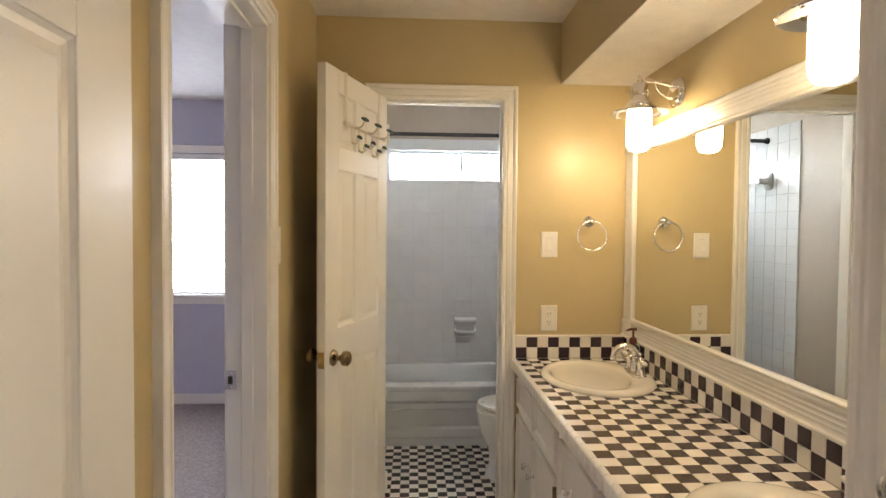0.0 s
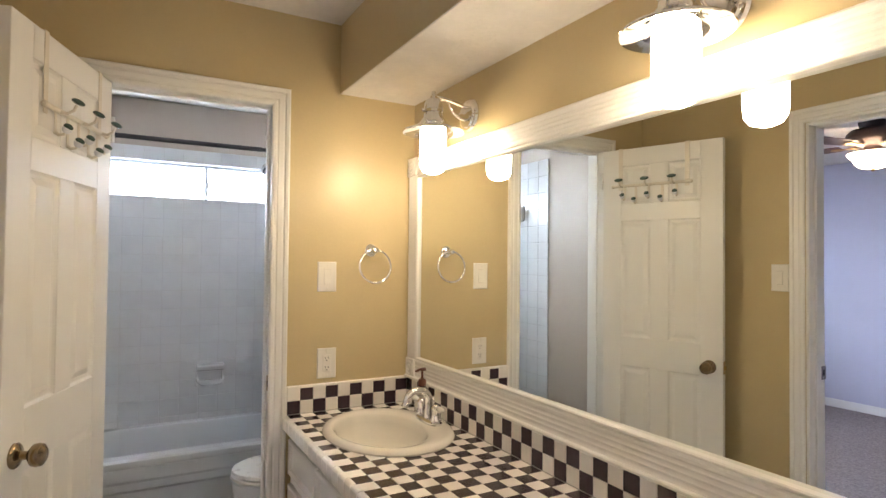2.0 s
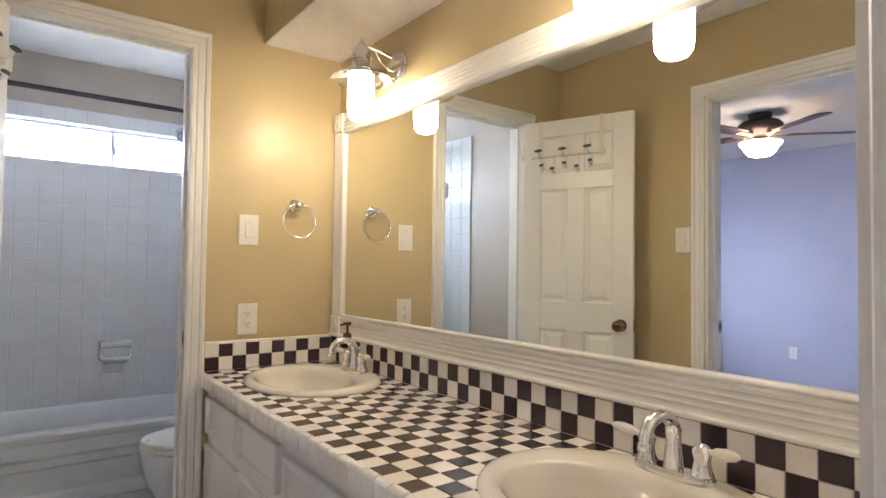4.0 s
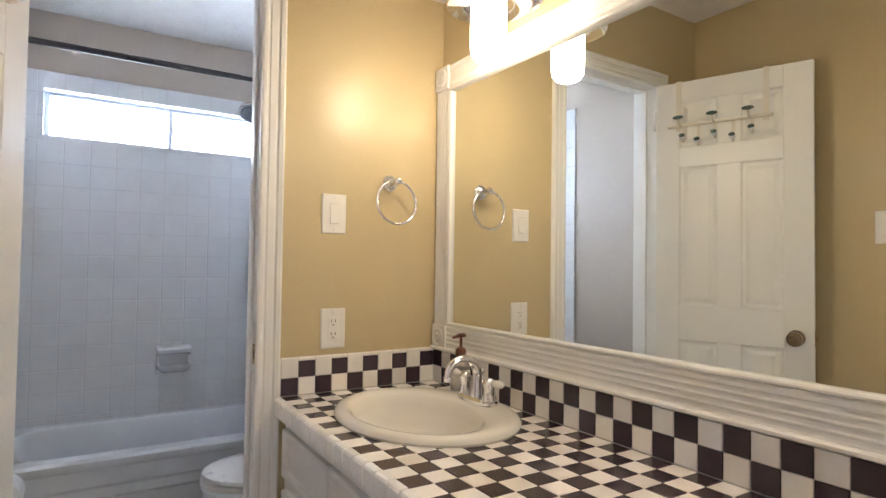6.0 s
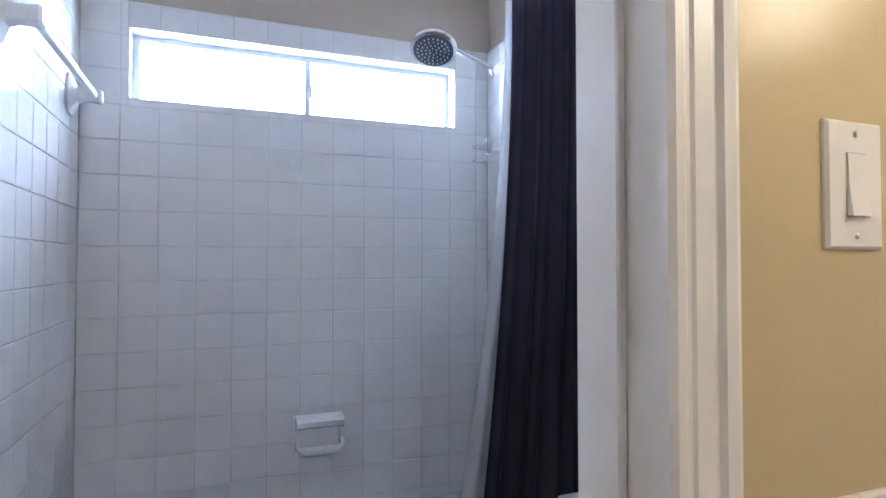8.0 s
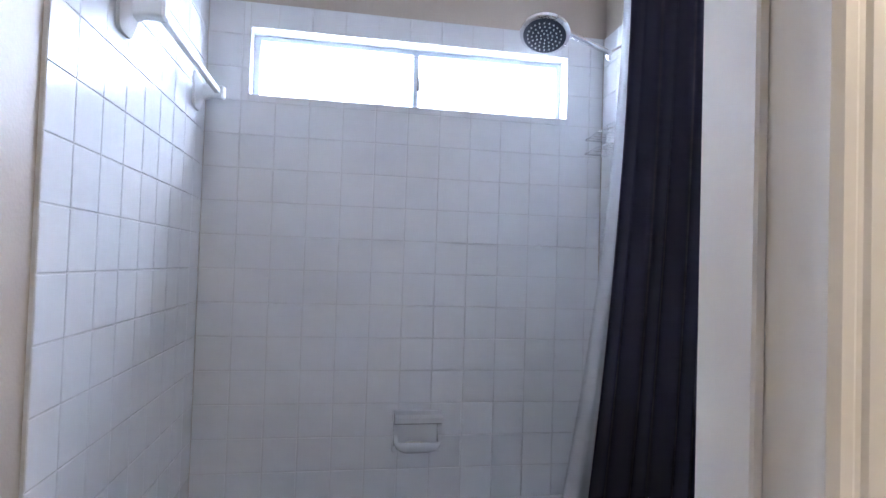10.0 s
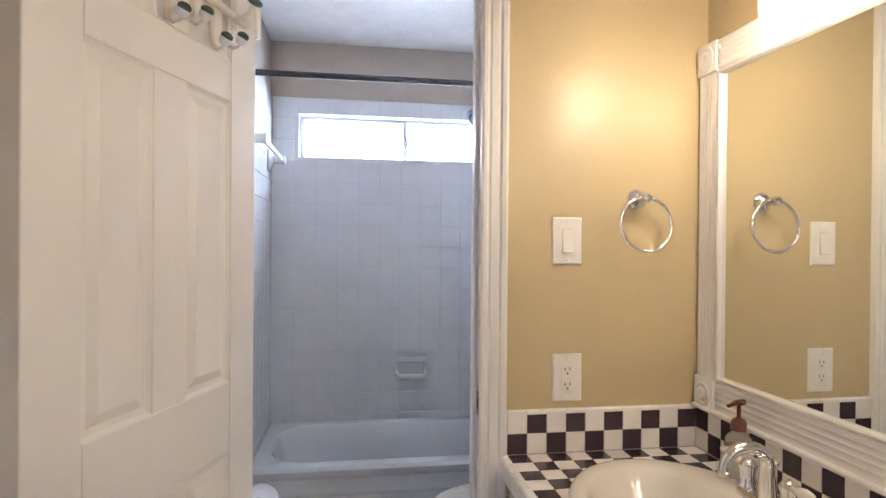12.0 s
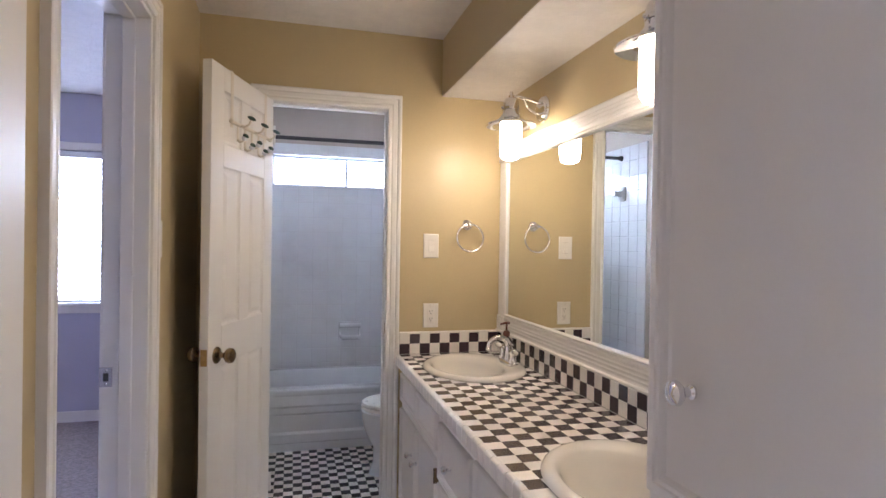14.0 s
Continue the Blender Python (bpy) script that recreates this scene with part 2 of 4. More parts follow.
wall_with_holes("wall_bath_right", "x", BX1 + 0.008, BX1 + 0.1, YB, BY, 0, CEIL, [], BEIGE, "greyish beige painted bathroom wall")
wall_with_holes("wall_bath_back", "y", BY + 0.008, BY + 0.14, BX0 - 0.1, BX1 + 0.1, 0, CEIL, [(WINX0, WINX1, WINZ0, WINZ1)], BEIGE, "greyish beige painted wall above white tiles")
wall_with_holes("wall_bedroom_window", "y", BEDY1, BEDY1 + 0.14, BEDFAR - 0.1, BEDX, 0, 2.42, [(BWX0, BWX1, BWZ0, BWZ1)], LAVENDER, "lavender painted wall with the bedroom window")
wall_with_holes("wall_bedroom_far", "x", BEDFAR - 0.1, BEDFAR, BEDY0, BEDY1, 0, 2.42, [], LAVENDER, "lavender painted far bedroom wall")
wall_with_holes("wall_bedroom_near", "y", BEDY0 - 0.1, BEDY0, BEDFAR - 0.1, BEDX, 0, 2.42, [], LAVENDER, "lavender painted near bedroom wall")
# unseen hall closes the space behind; its right-hand opening is made up for light
wall_with_holes("wall_hall_left", "x", XL - 0.12, XL, -2.6, YE0, 0, CEIL, [], BEIGE, "beige painted hall wall")
wall_with_holes("wall_hall_right", "x", 2.5, 2.6, -2.6, YE0, 0, CEIL, [(-2.2, -0.8, 0.8, 2.1)], BEIGE, "beige painted hall wall with an added opening for light")
wall_with_holes("wall_hall_back", "y", -2.6, -2.5, XL - 0.12, 2.6, 0, CEIL, [], BEIGE, "beige painted hall wall")
wall_with_holes("wall_hall_front", "y", YE0, YE1, XR + 0.1, 2.6, 0, CEIL, [], BEIGE, "beige painted hall wall")
structure("soffit", one_box(1.24, XR, YE1, YW, 2.095, CEIL), YELLOW, "tan painted boxed soffit over the vanity", "soffit")
structure("soffit_underside", one_box(1.242, XR, YE1, YW, 2.091, 2.095), CEILING, "off-white textured underside of the soffit", "soffit")

# daylight outside the bathroom and bedroom windows; the hall panel is an added light
structure("backdrop_bath", one_box(WINX0 - 0.25, WINX1 + 0.25, BY + 0.5, BY + 0.52, WINZ0 - 0.25, WINZ1 + 0.6), DAY, "plain bright daylight outside the bathroom window", "backdrop")
structure("backdrop_bedroom", one_box(BWX0 - 0.6, BWX1 + 0.6, BEDY1 + 0.5, BEDY1 + 0.52, BWZ0 - 0.12, BWZ1 + 1.2), DAYBED, "plain bright daylight outside the bedroom window", "backdrop")
structure("hall_fill_panel", one_box(2.8, 2.82, -2.4, -0.6, 0.6, 2.3), HALLFILL, "added glowing panel outside the unseen hall opening", "backdrop")

# ---- trim ----
PROFILE = [(0.0, 0.0), (0.0, 0.009), (0.006, 0.013), (0.014, 0.013), (0.018, 0.0105), (0.022, 0.0105), (0.025, 0.013), (0.042, 0.0135), (0.045, 0.0118),
           (0.048, 0.0118), (0.052, 0.017), (0.062, 0.019), (0.0675, 0.017), (0.070, 0.0)]


def casing(name, plane, out, a0, a1, top, wide, label, axis="y"):
    """A mitred door casing on a wall's face; out is the side to which it stands proud."""
    k = wide / 0.07
    rings = []
    for a, z, sa, sz in ((a0, 0.0, -1, 0), (a0, top, -1, 1), (a1, top, 1, 1), (a1, 0.0, 1, 0)):
        ring = []
        for u, d in PROFILE:
            p, q = a + sa * u * k, plane + out * d
            ring.append((p, q, z + sz * u * k) if axis == "y" else (q, p, z + sz * u * k))
        rings.append(ring)
    bm = ring_loft(bmesh.new(), rings, True, True)
    for f in bm.faces:
        f.smooth = False
    return structure(name, bm, WHITE, label, "door casing")


def jamb(name, lo, hi, a0, a1, top, stop, label, axis="y"):
    """The lining of an opening, with its stop strip."""
    bm = bmesh.new()
    def add(p0, p1, q0, q1, z0, z1):
        box(bm, p0, p1, q0, q1, z0, z1, 0.002, 1) if axis == "y" else box(bm, q0, q1, p0, p1, z0, z1, 0.002, 1)
    add(a0 - 0.001, a0 + 0.012, lo, hi, 0.0, top)
    add(a1 - 0.012, a1 + 0.001, lo, hi, 0.0, top)
    add(a0 + 0.012, a1 - 0.012, lo, hi, top - 0.012, top + 0.001)
    if stop:
        add(a0 + 0.012, a0 + 0.022, stop[0], stop[1], 0.0, top - 0.012)
        add(a1 - 0.022, a1 - 0.012, stop[0], stop[1], 0.0, top - 0.012)
        add(a0 + 0.022, a1 - 0.022, stop[0], stop[1], top - 0.022, top - 0.012)
    return structure(name, bm, WHITE, label, "door jamb")


casing("trim_bath_door", YW, -1, DX0 + 0.012, DX1 - 0.017, DTOP - 0.012, 0.070, "white fluted casing round the bathroom doorway")
casing("trim_bath_door_inside", YB, 1, DX0 - 0.004, DX1 + 0.004, DTOP + 0.004, 0.06, "white casing inside the bathroom")
jamb("jamb_bath_door", YW - 0.002, YB + 0.002, DX0, DX1, DTOP, (YW + 0.045, YW + 0.08), "white painted jamb of the bathroom doorway")
casing("trim_bedroom_door", XL, 1, LY0 - 0.004, LY1 + 0.004, LTOP + 0.002, 0.060, "white fluted casing round the bedroom doorway", "x")
casing("trim_bedroom_door_far", BEDX, -1, LY0 - 0.004, LY1 + 0.004, LTOP + 0.002, 0.060, "white casing on the bedroom side", "x")
jamb("jamb_bedroom_door", BEDX - 0.002, XL + 0.002, LY0, LY1, LTOP, (XL - 0.075, XL - 0.04), "white painted jamb of the bedroom doorway", "x")
casing("trim_entry", YE1, 1, EX0 - 0.004, EX1 + 0.004, DTOP + 0.004, 0.06, "white casing round the entry doorway")
jamb("jamb_entry", YE0 - 0.002, YE1 + 0.002, EX0, EX1, DTOP, None, "white painted jamb of the entry doorway")


def skirting(name, x0, x1, y0, y1, label, high=0.085):
    bm = box(bmesh.new(), x0, x1, y0, y1, 0.004, high, 0.004, 2)
    structure(name, bm, WHITE, label, "baseboard")


skirting("baseboard_bedroom_window", BEDFAR, BEDX, BEDY1 - 0.013, BEDY1, "white baseboard under the bedroom window")
skirting("baseboard_bedroom_far", BEDFAR, BEDFAR + 0.013, BEDY0, BEDY1 - 0.013, "white baseboard of the far bedroom wall")
skirting("baseboard_left", XL, XL + 0.012, LY1 + 0.066, YW, "white baseboard behind the open door", 0.08)


# ---- doors ----
def knob_set(parent, x, z, y, out, rose=0.031):
    """A round knob on a rose, standing out along the leaf's y."""
    m = pose(x, y, z, 90 * out, 0, 0)
    k = part("knob", lathe(bmesh.new(), [(0.0, 0.0), (rose, 0.0), (rose, 0.004), (rose * 0.86, 0.009), (rose * 0.55, 0.012), (0.011, 0.016), (0.010, 0.03), (0.016, 0.034),
             (0.026, 0.042), (0.0285, 0.052), (0.026, 0.062), (0.018, 0.068), (0.012, 0.070), (0.0, 0.0705)], 28, m), BRONZE, parent, "antique brass knob", local=True, smooth=True)
    return k


def panel_door(name, hinge, turn, wide, high, label, back_knob=True):
    """A six-panel leaf. Local x runs from the hinge to the free edge, y through the thickness (0 to 0.035)."""
    d = thing(name, (hinge[0], hinge[1], 0.0), label, "door", turn=turn)
    t, st, mid = 0.035, 0.105 * wide / 0.62, 0.095 * wide / 0.62
    z0, z1 = 0.012, high
    rails = [(z0, 0.23), (0.885, 1.035), (1.628, 1.715), (1.912, z1)]
    gaps = [(0.23, 0.885), (1.035, 1.628), (1.715, 1.912)]
    xs = [(st, wide / 2 - mid / 2), (wide / 2 + mid / 2, wide - st)]
    bm = bmesh.new()
    box(bm, 0.001, wide - 0.001, 0.010, t - 0.010, z0 + 0.001, z1 - 0.001)
    part("core", bm, WHITE, d, local=True)
    for nm, x0, x1 in (("stile", 0, st), ("stile", wide - st, wide), ("mullion", wide / 2 - mid / 2, wide / 2 + mid / 2)):
        spans = [(z0, z1)] if nm == "stile" else gaps
        for a, b in spans:
            part(nm, box(bmesh.new(), x0, x1, 0, t, a, b, 0.0025, 2), WHITE, d, local=True)
    for a, b in rails:
        part("rail", box(bmesh.new(), st, wide - st, 0, t, a, b, 0.0025, 2), WHITE, d, local=True)
    for x0, x1 in xs:
        for a, b in gaps:
            bm = bmesh.new()
            for side in (0, 1):
                y = lambda v: v if side == 0 else t - v
                rings = []
                for inset, dep in ((0.0, 0.003), (0.006, 0.008), (0.016, 0.0095), (0.034, 0.003), (0.036, 0.003)):
                    rings.append([(x0 + inset, y(dep), a + inset), (x1 - inset, y(dep), a + inset), (x1 - inset, y(dep), b - inset), (x0 + inset, y(dep), b - inset)])
                ring_loft(bm, rings, False, True)
            for f in bm.faces:
                f.smooth = False
            part("panel", bm, WHITE, d, local=True)
    knob_set(d, wide - 0.06, 0.93, 0.0, 1)
    if back_knob:
        knob_set(d, wide - 0.06, 0.93, t, -1)
    lp = part("latch_plate", box(bmesh.new(), wide - 0.0005, wide + 0.0015, 0.005, t - 0.005, 0.90, 0.96, 0.0005, 1), BRASS, d, "worn brass latch plate", local=True)
    part("latch_bolt", prism(bmesh.new(), [(wide + 0.001, 0.011), (wide + 0.009, 0.011), (wide + 0.003, 0.023), (wide + 0.001, 0.023)], "z", 0.921, 0.939), BRASS, lp, local=True)
    for z in (0.2, 1.8):
        part("hinge", lathe(bmesh.new(), [(0, 0), (0.006, 0), (0.006, 0.085), (0, 0.085)], 12, pose(-0.004, t + 0.003, z)), WHITE, d, "painted hinge", local=True)
    return d


# bathroom door, hinged on the left jamb and swung into the vanity room
bath_door = panel_door("door_bath", (DX0 + 0.012, YW - 0.014), 180 + 71.0, 0.592, 2.0, "white six-panel bathroom door standing half open")
entry_door = panel_door("door_entry", (EX0 - 0.004, YE1 + 0.02), 90, 0.79, 2.0, "white six-panel entry door opened back along the wall", False)

# ---- counter and vanity ----
CT = 0.806                       # counter top
CX0, CX1 = 1.022, 1.55           # front nose and splash face
CY0, CY1 = 0.664, YW
ZS = CT + 0.002 + 2 * S          # top of the splash
counter = thing("counter", (1.3, 1.7, CT - 0.05), "black and white checked tile counter with a tiled backsplash", "counter")
part("splash_bed", one_box(CX1 + 0.003, XR, CY0, CY1 - 0.012, CT - 0.0035, ZS - 0.001), GROUT, counter)
part("splash_bed", one_box(CX1 - 10 * S - 0.006, CX1 + 0.003, YW - 0.008, YW - 0.0005, CT - 0.0035, ZS - 0.001), GROUT, counter)

# ---- sinks ----
def oval(cx, cy, rx, ry, z, n=48):
    return [(cx + rx * math.cos(2 * math.pi * i / n), cy + ry * math.sin(2 * math.pi * i / n), z) for i in range(n)]


def sink(cx, cy):
    s = thing("sink", (cx, cy, CT), "cream oval drop-in porcelain sink set in the tiled counter", "sink", "sinks in the counter")
    rings = [oval(cx, cy, 0.219, 0.272, CT + 0.001), oval(cx, cy, 0.222, 0.275, CT + 0.007), oval(cx, cy, 0.219, 0.272, CT + 0.014), oval(cx, cy, 0.211, 0.264, CT + 0.019), oval(cx, cy, 0.199, 0.252, CT + 0.0215),
             oval(cx - 0.008, cy, 0.182, 0.236, CT + 0.020)]
    bx = cx - 0.028
    rings += [oval(bx, cy, 0.158, 0.220, CT + 0.017), oval(bx, cy, 0.149, 0.210, CT + 0.009), oval(bx, cy, 0.140, 0.198, CT - 0.015), oval(bx, cy, 0.118, 0.168, CT - 0.06),
              oval(bx, cy, 0.092, 0.128, CT - 0.105), oval(bx, cy, 0.05, 0.07, CT - 0.128), oval(bx, cy, 0.022, 0.022, CT - 0.133)]
    part("basin", ring_loft(bmesh.new(), rings, False, True), PORCELAIN, s, smooth=True)
    part("drain", lathe(bmesh.new(), [(0.0, 0.003), (0.012, 0.004), (0.019, 0.002), (0.0215, 0.0)], 20, pose(bx, cy, CT - 0.1328)), CHROME, s, "chrome drain")
    part("overflow", lathe(bmesh.new(), [(0.0, 0.001), (0.006, 0.001), (0.008, 0.0)], 14, pose(bx - 0.129, cy, CT - 0.03, 0, 72, 0)), SLOT, s)
    return s


def faucet(cx, cy):
    z = CT + 0.019
    f = thing("faucet", (cx, cy, z), "chrome two-handle faucet with porcelain levers", "faucet", "faucets on the sinks")
    rings = []
    for w, d, h in ((0.080, 0.027, 0), (0.080, 0.027, 0.008), (0.074, 0.021, 0.014), (0.05, 0.012, 0.015)):
        ring = []
        for i in range(32):
            a = 2 * math.pi * i / 32
            c, s = math.cos(a), math.sin(a)
            ring.append((cx + d * math.copysign(abs(c) ** 0.7, c), cy + w * math.copysign(abs(s) ** 0.7, s), z + h))
        rings.append(ring)
    part("base_plate", ring_loft(bmesh.new(), rings, True, True), CHROME, f, smooth=True)
    for sgn in (-1, 1):
        y = cy + sgn * 0.056
        post = part("valve", lathe(bmesh.new(), [(0.019, 0.012), (0.021, 0.016), (0.017, 0.024), (0.014, 0.04), (0.017, 0.052), (0.018, 0.058), (0.013, 0.066), (0.006, 0.071), (0.0, 0.072)], 24, pose(cx, y, z)), CHROME, f, smooth=True)
        d = Vector((-0.15, sgn, 0.12)).normalized()
        p = Vector((cx, y, z + 0.058))
        part("lever", tube(bmesh.new(), [p + d * s for s in (0.01, 0.022, 0.03, 0.05, 0.066, 0.074)], [0.006, 0.006, 0.010, 0.0115, 0.0085, 0.003], 14), PORCELAIN, post, "white porcelain lever handle", smooth=True)
    pts = []
    for i in range(15):
        a = math.pi * i / 14 * 0.9
        pts.append((cx - 0.046 + 0.046 * math.cos(a), cy, z + 0.077 + 0.038 * math.sin(a)))
    pts = [(cx, cy, z + 0.01), (cx, cy, z + 0.035), (cx, cy, z + 0.058)] + pts + [(cx - 0.093, cy, z + 0.072)]
    rad = [0.019, 0.0165, 0.0145] + [0.0138 - 0.0002 * i for i in range(15)] + [0.0105]
    part("spout", tube(bmesh.new(), pts, rad, 18), CHROME, f, smooth=True)
    part("aerator", lathe(bmesh.new(), [(0.0, 0.0), (0.0125, 0.0), (0.0125, 0.014), (0.0, 0.014)], 18, pose(cx - 0.093, cy, z + 0.060)), CHROME, f)
    part("lift_rod", tube(bmesh.new(), [(cx + 0.018, cy, z + 0.012), (cx + 0.018, cy, z + 0.075)], 0.003, 10), CHROME, f)
    part("lift_knob", lathe(bmesh.new(), [(0.0, 0.0), (0.005, 0.001), (0.007, 0.006), (0.005, 0.012), (0.0, 0.013)], 14, pose(cx + 0.018, cy, z + 0.074)), CHROME, f)
    return f


SINKX, SINKY = 1.303, (2.350, 1.095)
for sy in SINKY:
    sink(SINKX, sy)
    faucet(SINKX + 0.162, sy)

# ---- mirror ----
MX = 1.566
mirror = thing("mirror", (MX, 1.7, ZS), "wide wall mirror in a white fluted wooden frame", "mirror")
MZ0, MZ1, MY0, MY1 = ZS + 0.003, 1.850, CY0 + 0.002, YW - 0.004
FW, FB = 0.078, 0.083           # widths of the frame: sides and top, bottom
glass = one_box(-0.001, 0.001, MY0 + FW - 0.012 - 1.66, MY1 - FW + 0.012 - 1.66, MZ0 + FB - 0.012, MZ1 - FW + 0.012)
bmesh.ops.transform(glass, matrix=pose(MX + 0.0055, 1.66, 0, 0, 0, 0.4), verts=glass.verts[:])
part("mirror_glass", glass, MIRROR, mirror, "clear silvered glass")


def fluted(n, wide, deep=0.026):
    """Outline across a fluted board: (across, proud)."""
    pts = [(0.0, 0.0), (0.0, deep * 0.8), (0.006, deep)]
    step = (wide - 0.024) / n
    for i in range(n):
        a = 0.012 + i * step
        pts += [(a + step * 0.10, deep), (a + step * 0.20, deep - 0.0013), (a + step * 0.36, deep - 0.0019), (a + step * 0.64, deep - 0.0019), (a + step * 0.80, deep - 0.0013), (a + step * 0.90, deep)]
    return pts + [(wide - 0.006, deep), (wide, deep * 0.8), (wide, 0.0)]


FX = XR - 0.0015
for nm, lo, wide in (("frame_bottom", MZ0, FB), ("frame_top", MZ1 - FW, FW)):
    part(nm, prism(bmesh.new(), [(FX - d, lo + u) for u, d in fluted(4, wide)], "y", MY0 + FW, MY1 - FW), WHITE, mirror, "white fluted rail")
for y in (MY0, MY1 - FW):
    part("frame_side", prism(bmesh.new(), [(FX - d, y + u) for u, d in fluted(4, FW)], "z", MZ0 + FB, MZ1 - FW), WHITE, mirror, "white fluted stile")
    for z, tall in ((MZ0, FB), (MZ1 - FW, FW)):
        blk = part("corner_block", box(bmesh.new(), FX - 0.032, FX, y, y + FW, z, z + tall, 0.003, 2), WHITE, mirror, "white square corner block with a turned rosette")
        part("rosette", lathe(bmesh.new(), [(0.031, 0.0), (0.030, 0.003), (0.025, 0.004), (0.023, 0.001), (0.017, 0.001), (0.014, 0.004), (0.009, 0.005), (0.007, 0.002), (0.0, 0.003)], 32, pose(FX - 0.032, y + FW / 2, z + tall / 2, 0, -90, 0)), WHITE, blk, smooth=True)
for y in (MY0 + FW + 0.006, MY1 - FW - 0.006):
    for k in range(4):
        part("flute_end", lathe(bmesh.new(), [(0.0052, 0.0), (0.0045, 0.0025), (0.0025, 0.004), (0.0, 0.0045)], 12, pose(FX - 0.0245, y, MZ1 - FW + 0.012 + (k + 0.5) * (FW - 0.024) / 4, 0, -90, 0)), WHITE, mirror, smooth=True)
bead = [(0.0, 0.0), (0.0, 0.022), (0.003, 0.027), (0.007, 0.027), (0.010, 0.023), (0.010, 0.0)]
rings = []
for y, z, sy_, sz_ in ((MY0 + FW, MZ0 + FB, 1, 1), (MY1 - FW, MZ0 + FB, -1, 1), (MY1 - FW, MZ1 - FW, -1, -1), (MY0 + FW, MZ1 - FW, 1, -1), (MY0 + FW, MZ0 + FB, 1, 1)):
    rings.append([(FX - d, y + sy_ * u, z + sz_ * u) for u, d in bead])
bm = ring_loft(bmesh.new(), rings)
for f in bm.faces:
    f.smooth = False
part("ledge", prism(bmesh.new(), [(FX - 0.020, MZ0 + 0.0005), (FX - 0.036, MZ0 + 0.0005), (FX - 0.038, MZ0 + 0.003), (FX - 0.038, MZ0 + 0.008), (FX - 0.035, MZ0 + 0.011), (FX - 0.024, MZ0 + 0.012), (FX - 0.020, MZ0 + 0.012)], "y", MY0 + 0.001, MY1 - 0.001), WHITE, mirror, "white rounded ledge on the tile splash")
part("inner_bead", bm, WHITE, mirror, "white inner bead against the glass")


# ---- wall lamps ----
def wall_lamp(y):
    z = 1.945
    l = thing("wall_lamp", (XR, y, z), "chrome barn wall lamp with a lit frosted glass jar", "wall lamp", "wall lamps over the mirror")
    part("back_plate", lathe(bmesh.new(), [(0.0, 0.0), (0.058, 0.0), (0.060, 0.006), (0.055, 0.014), (0.048, 0.016), (0.044, 0.022), (0.018, 0.026), (0.0, 0.027)], 36, pose(XR, y, z, 0, -90, 0)), CHROME, l, smooth=True)
    bx = 1.425
    part("arm", tube(bmesh.new(), [(XR - 0.02, y, z + 0.026), (XR - 0.06, y, z + 0.036), (XR - 0.11, y, z + 0.044), (bx, y, z + 0.046)], 0.0065, 14), CHROME, l, smooth=True)
    part("brace", tube(bmesh.new(), [(XR - 0.02, y, z - 0.022), (XR - 0.045, y, z - 0.018), (XR - 0.072, y, z - 0.004), (XR - 0.088, y, z + 0.018), (XR - 0.095, y, z + 0.040)], 0.0045, 12), CHROME, l, smooth=True)
    for dy, dz in ((-0.045, -0.012), (0.045, 0.012)):
        part("plate_screw", lathe(bmesh.new(), [(0.007, 0.0), (0.007, 0.004), (0.004, 0.007), (0.0, 0.0075)], 14, pose(XR - 0.015, y + dy, z + dz, 0, -90, 0)), CHROME, l)
    part("set_screw", lathe(bmesh.new(), [(0.006, 0.0), (0.006, 0.012), (0.0, 0.013)], 12, pose(bx - 0.032, y, z - 0.006, 0, -90, 0)), CHROME, l)
    part("socket", lathe(bmesh.new(), [(0.0, 0.066), (0.007, 0.065), (0.008, 0.052), (0.012, 0.048), (0.012, 0.040), (0.026, 0.034), (0.032, 0.022), (0.034, 0.0), (0.036, -0.002), (0.036, -0.012), (0.033, -0.014), (0.036, -0.030), (0.043, -0.040)], 32, pose(bx, y, z)), CHROME, l, smooth=True)
    part("shade", lathe(bmesh.new(), [(0.043, -0.038), (0.054, -0.052), (0.080, -0.066), (0.106, -0.075), (0.110, -0.080), (0.108, -0.083), (0.078, -0.073), (0.050, -0.060), (0.040, -0.046)], 40, pose(bx, y, z)), CHROME, l, "flared chrome shade", smooth=True)
    part("glass_jar", lathe(bmesh.new(), [(0.0, -0.052), (0.034, -0.056), (0.0445, -0.068), (0.0465, -0.10), (0.0465, -0.182), (0.044, -0.206), (0.034, -0.221), (0.016, -0.228), (0.0, -0.229)], 32, pose(bx, y, z)), BULBGLOW, l, "glowing frosted glass jar", smooth=True)
    return l


for ly in (2.262, 1.245):
    wall_lamp(ly)

# ---- tub ----
tub = thing("bathtub", ((BX0 + BX1) / 2, (TUBY + BY) / 2, 0), "white enamel alcove bathtub with a stepped apron", "bathtub")
TZ = 0.41


def rrect(x0, x1, y0, y1, r, z, n=8):
    pts = []
    for cx, cy, a0 in ((x1 - r, y1 - r, 0), (x0 + r, y1 - r, 90), (x0 + r, y0 + r, 180), (x1 - r, y0 + r, 270)):
        for i in range(n + 1):
            a = radians(a0 + 90 * i / n)
            pts.append((cx + r * math.cos(a), cy + r * math.sin(a), z))
    return pts


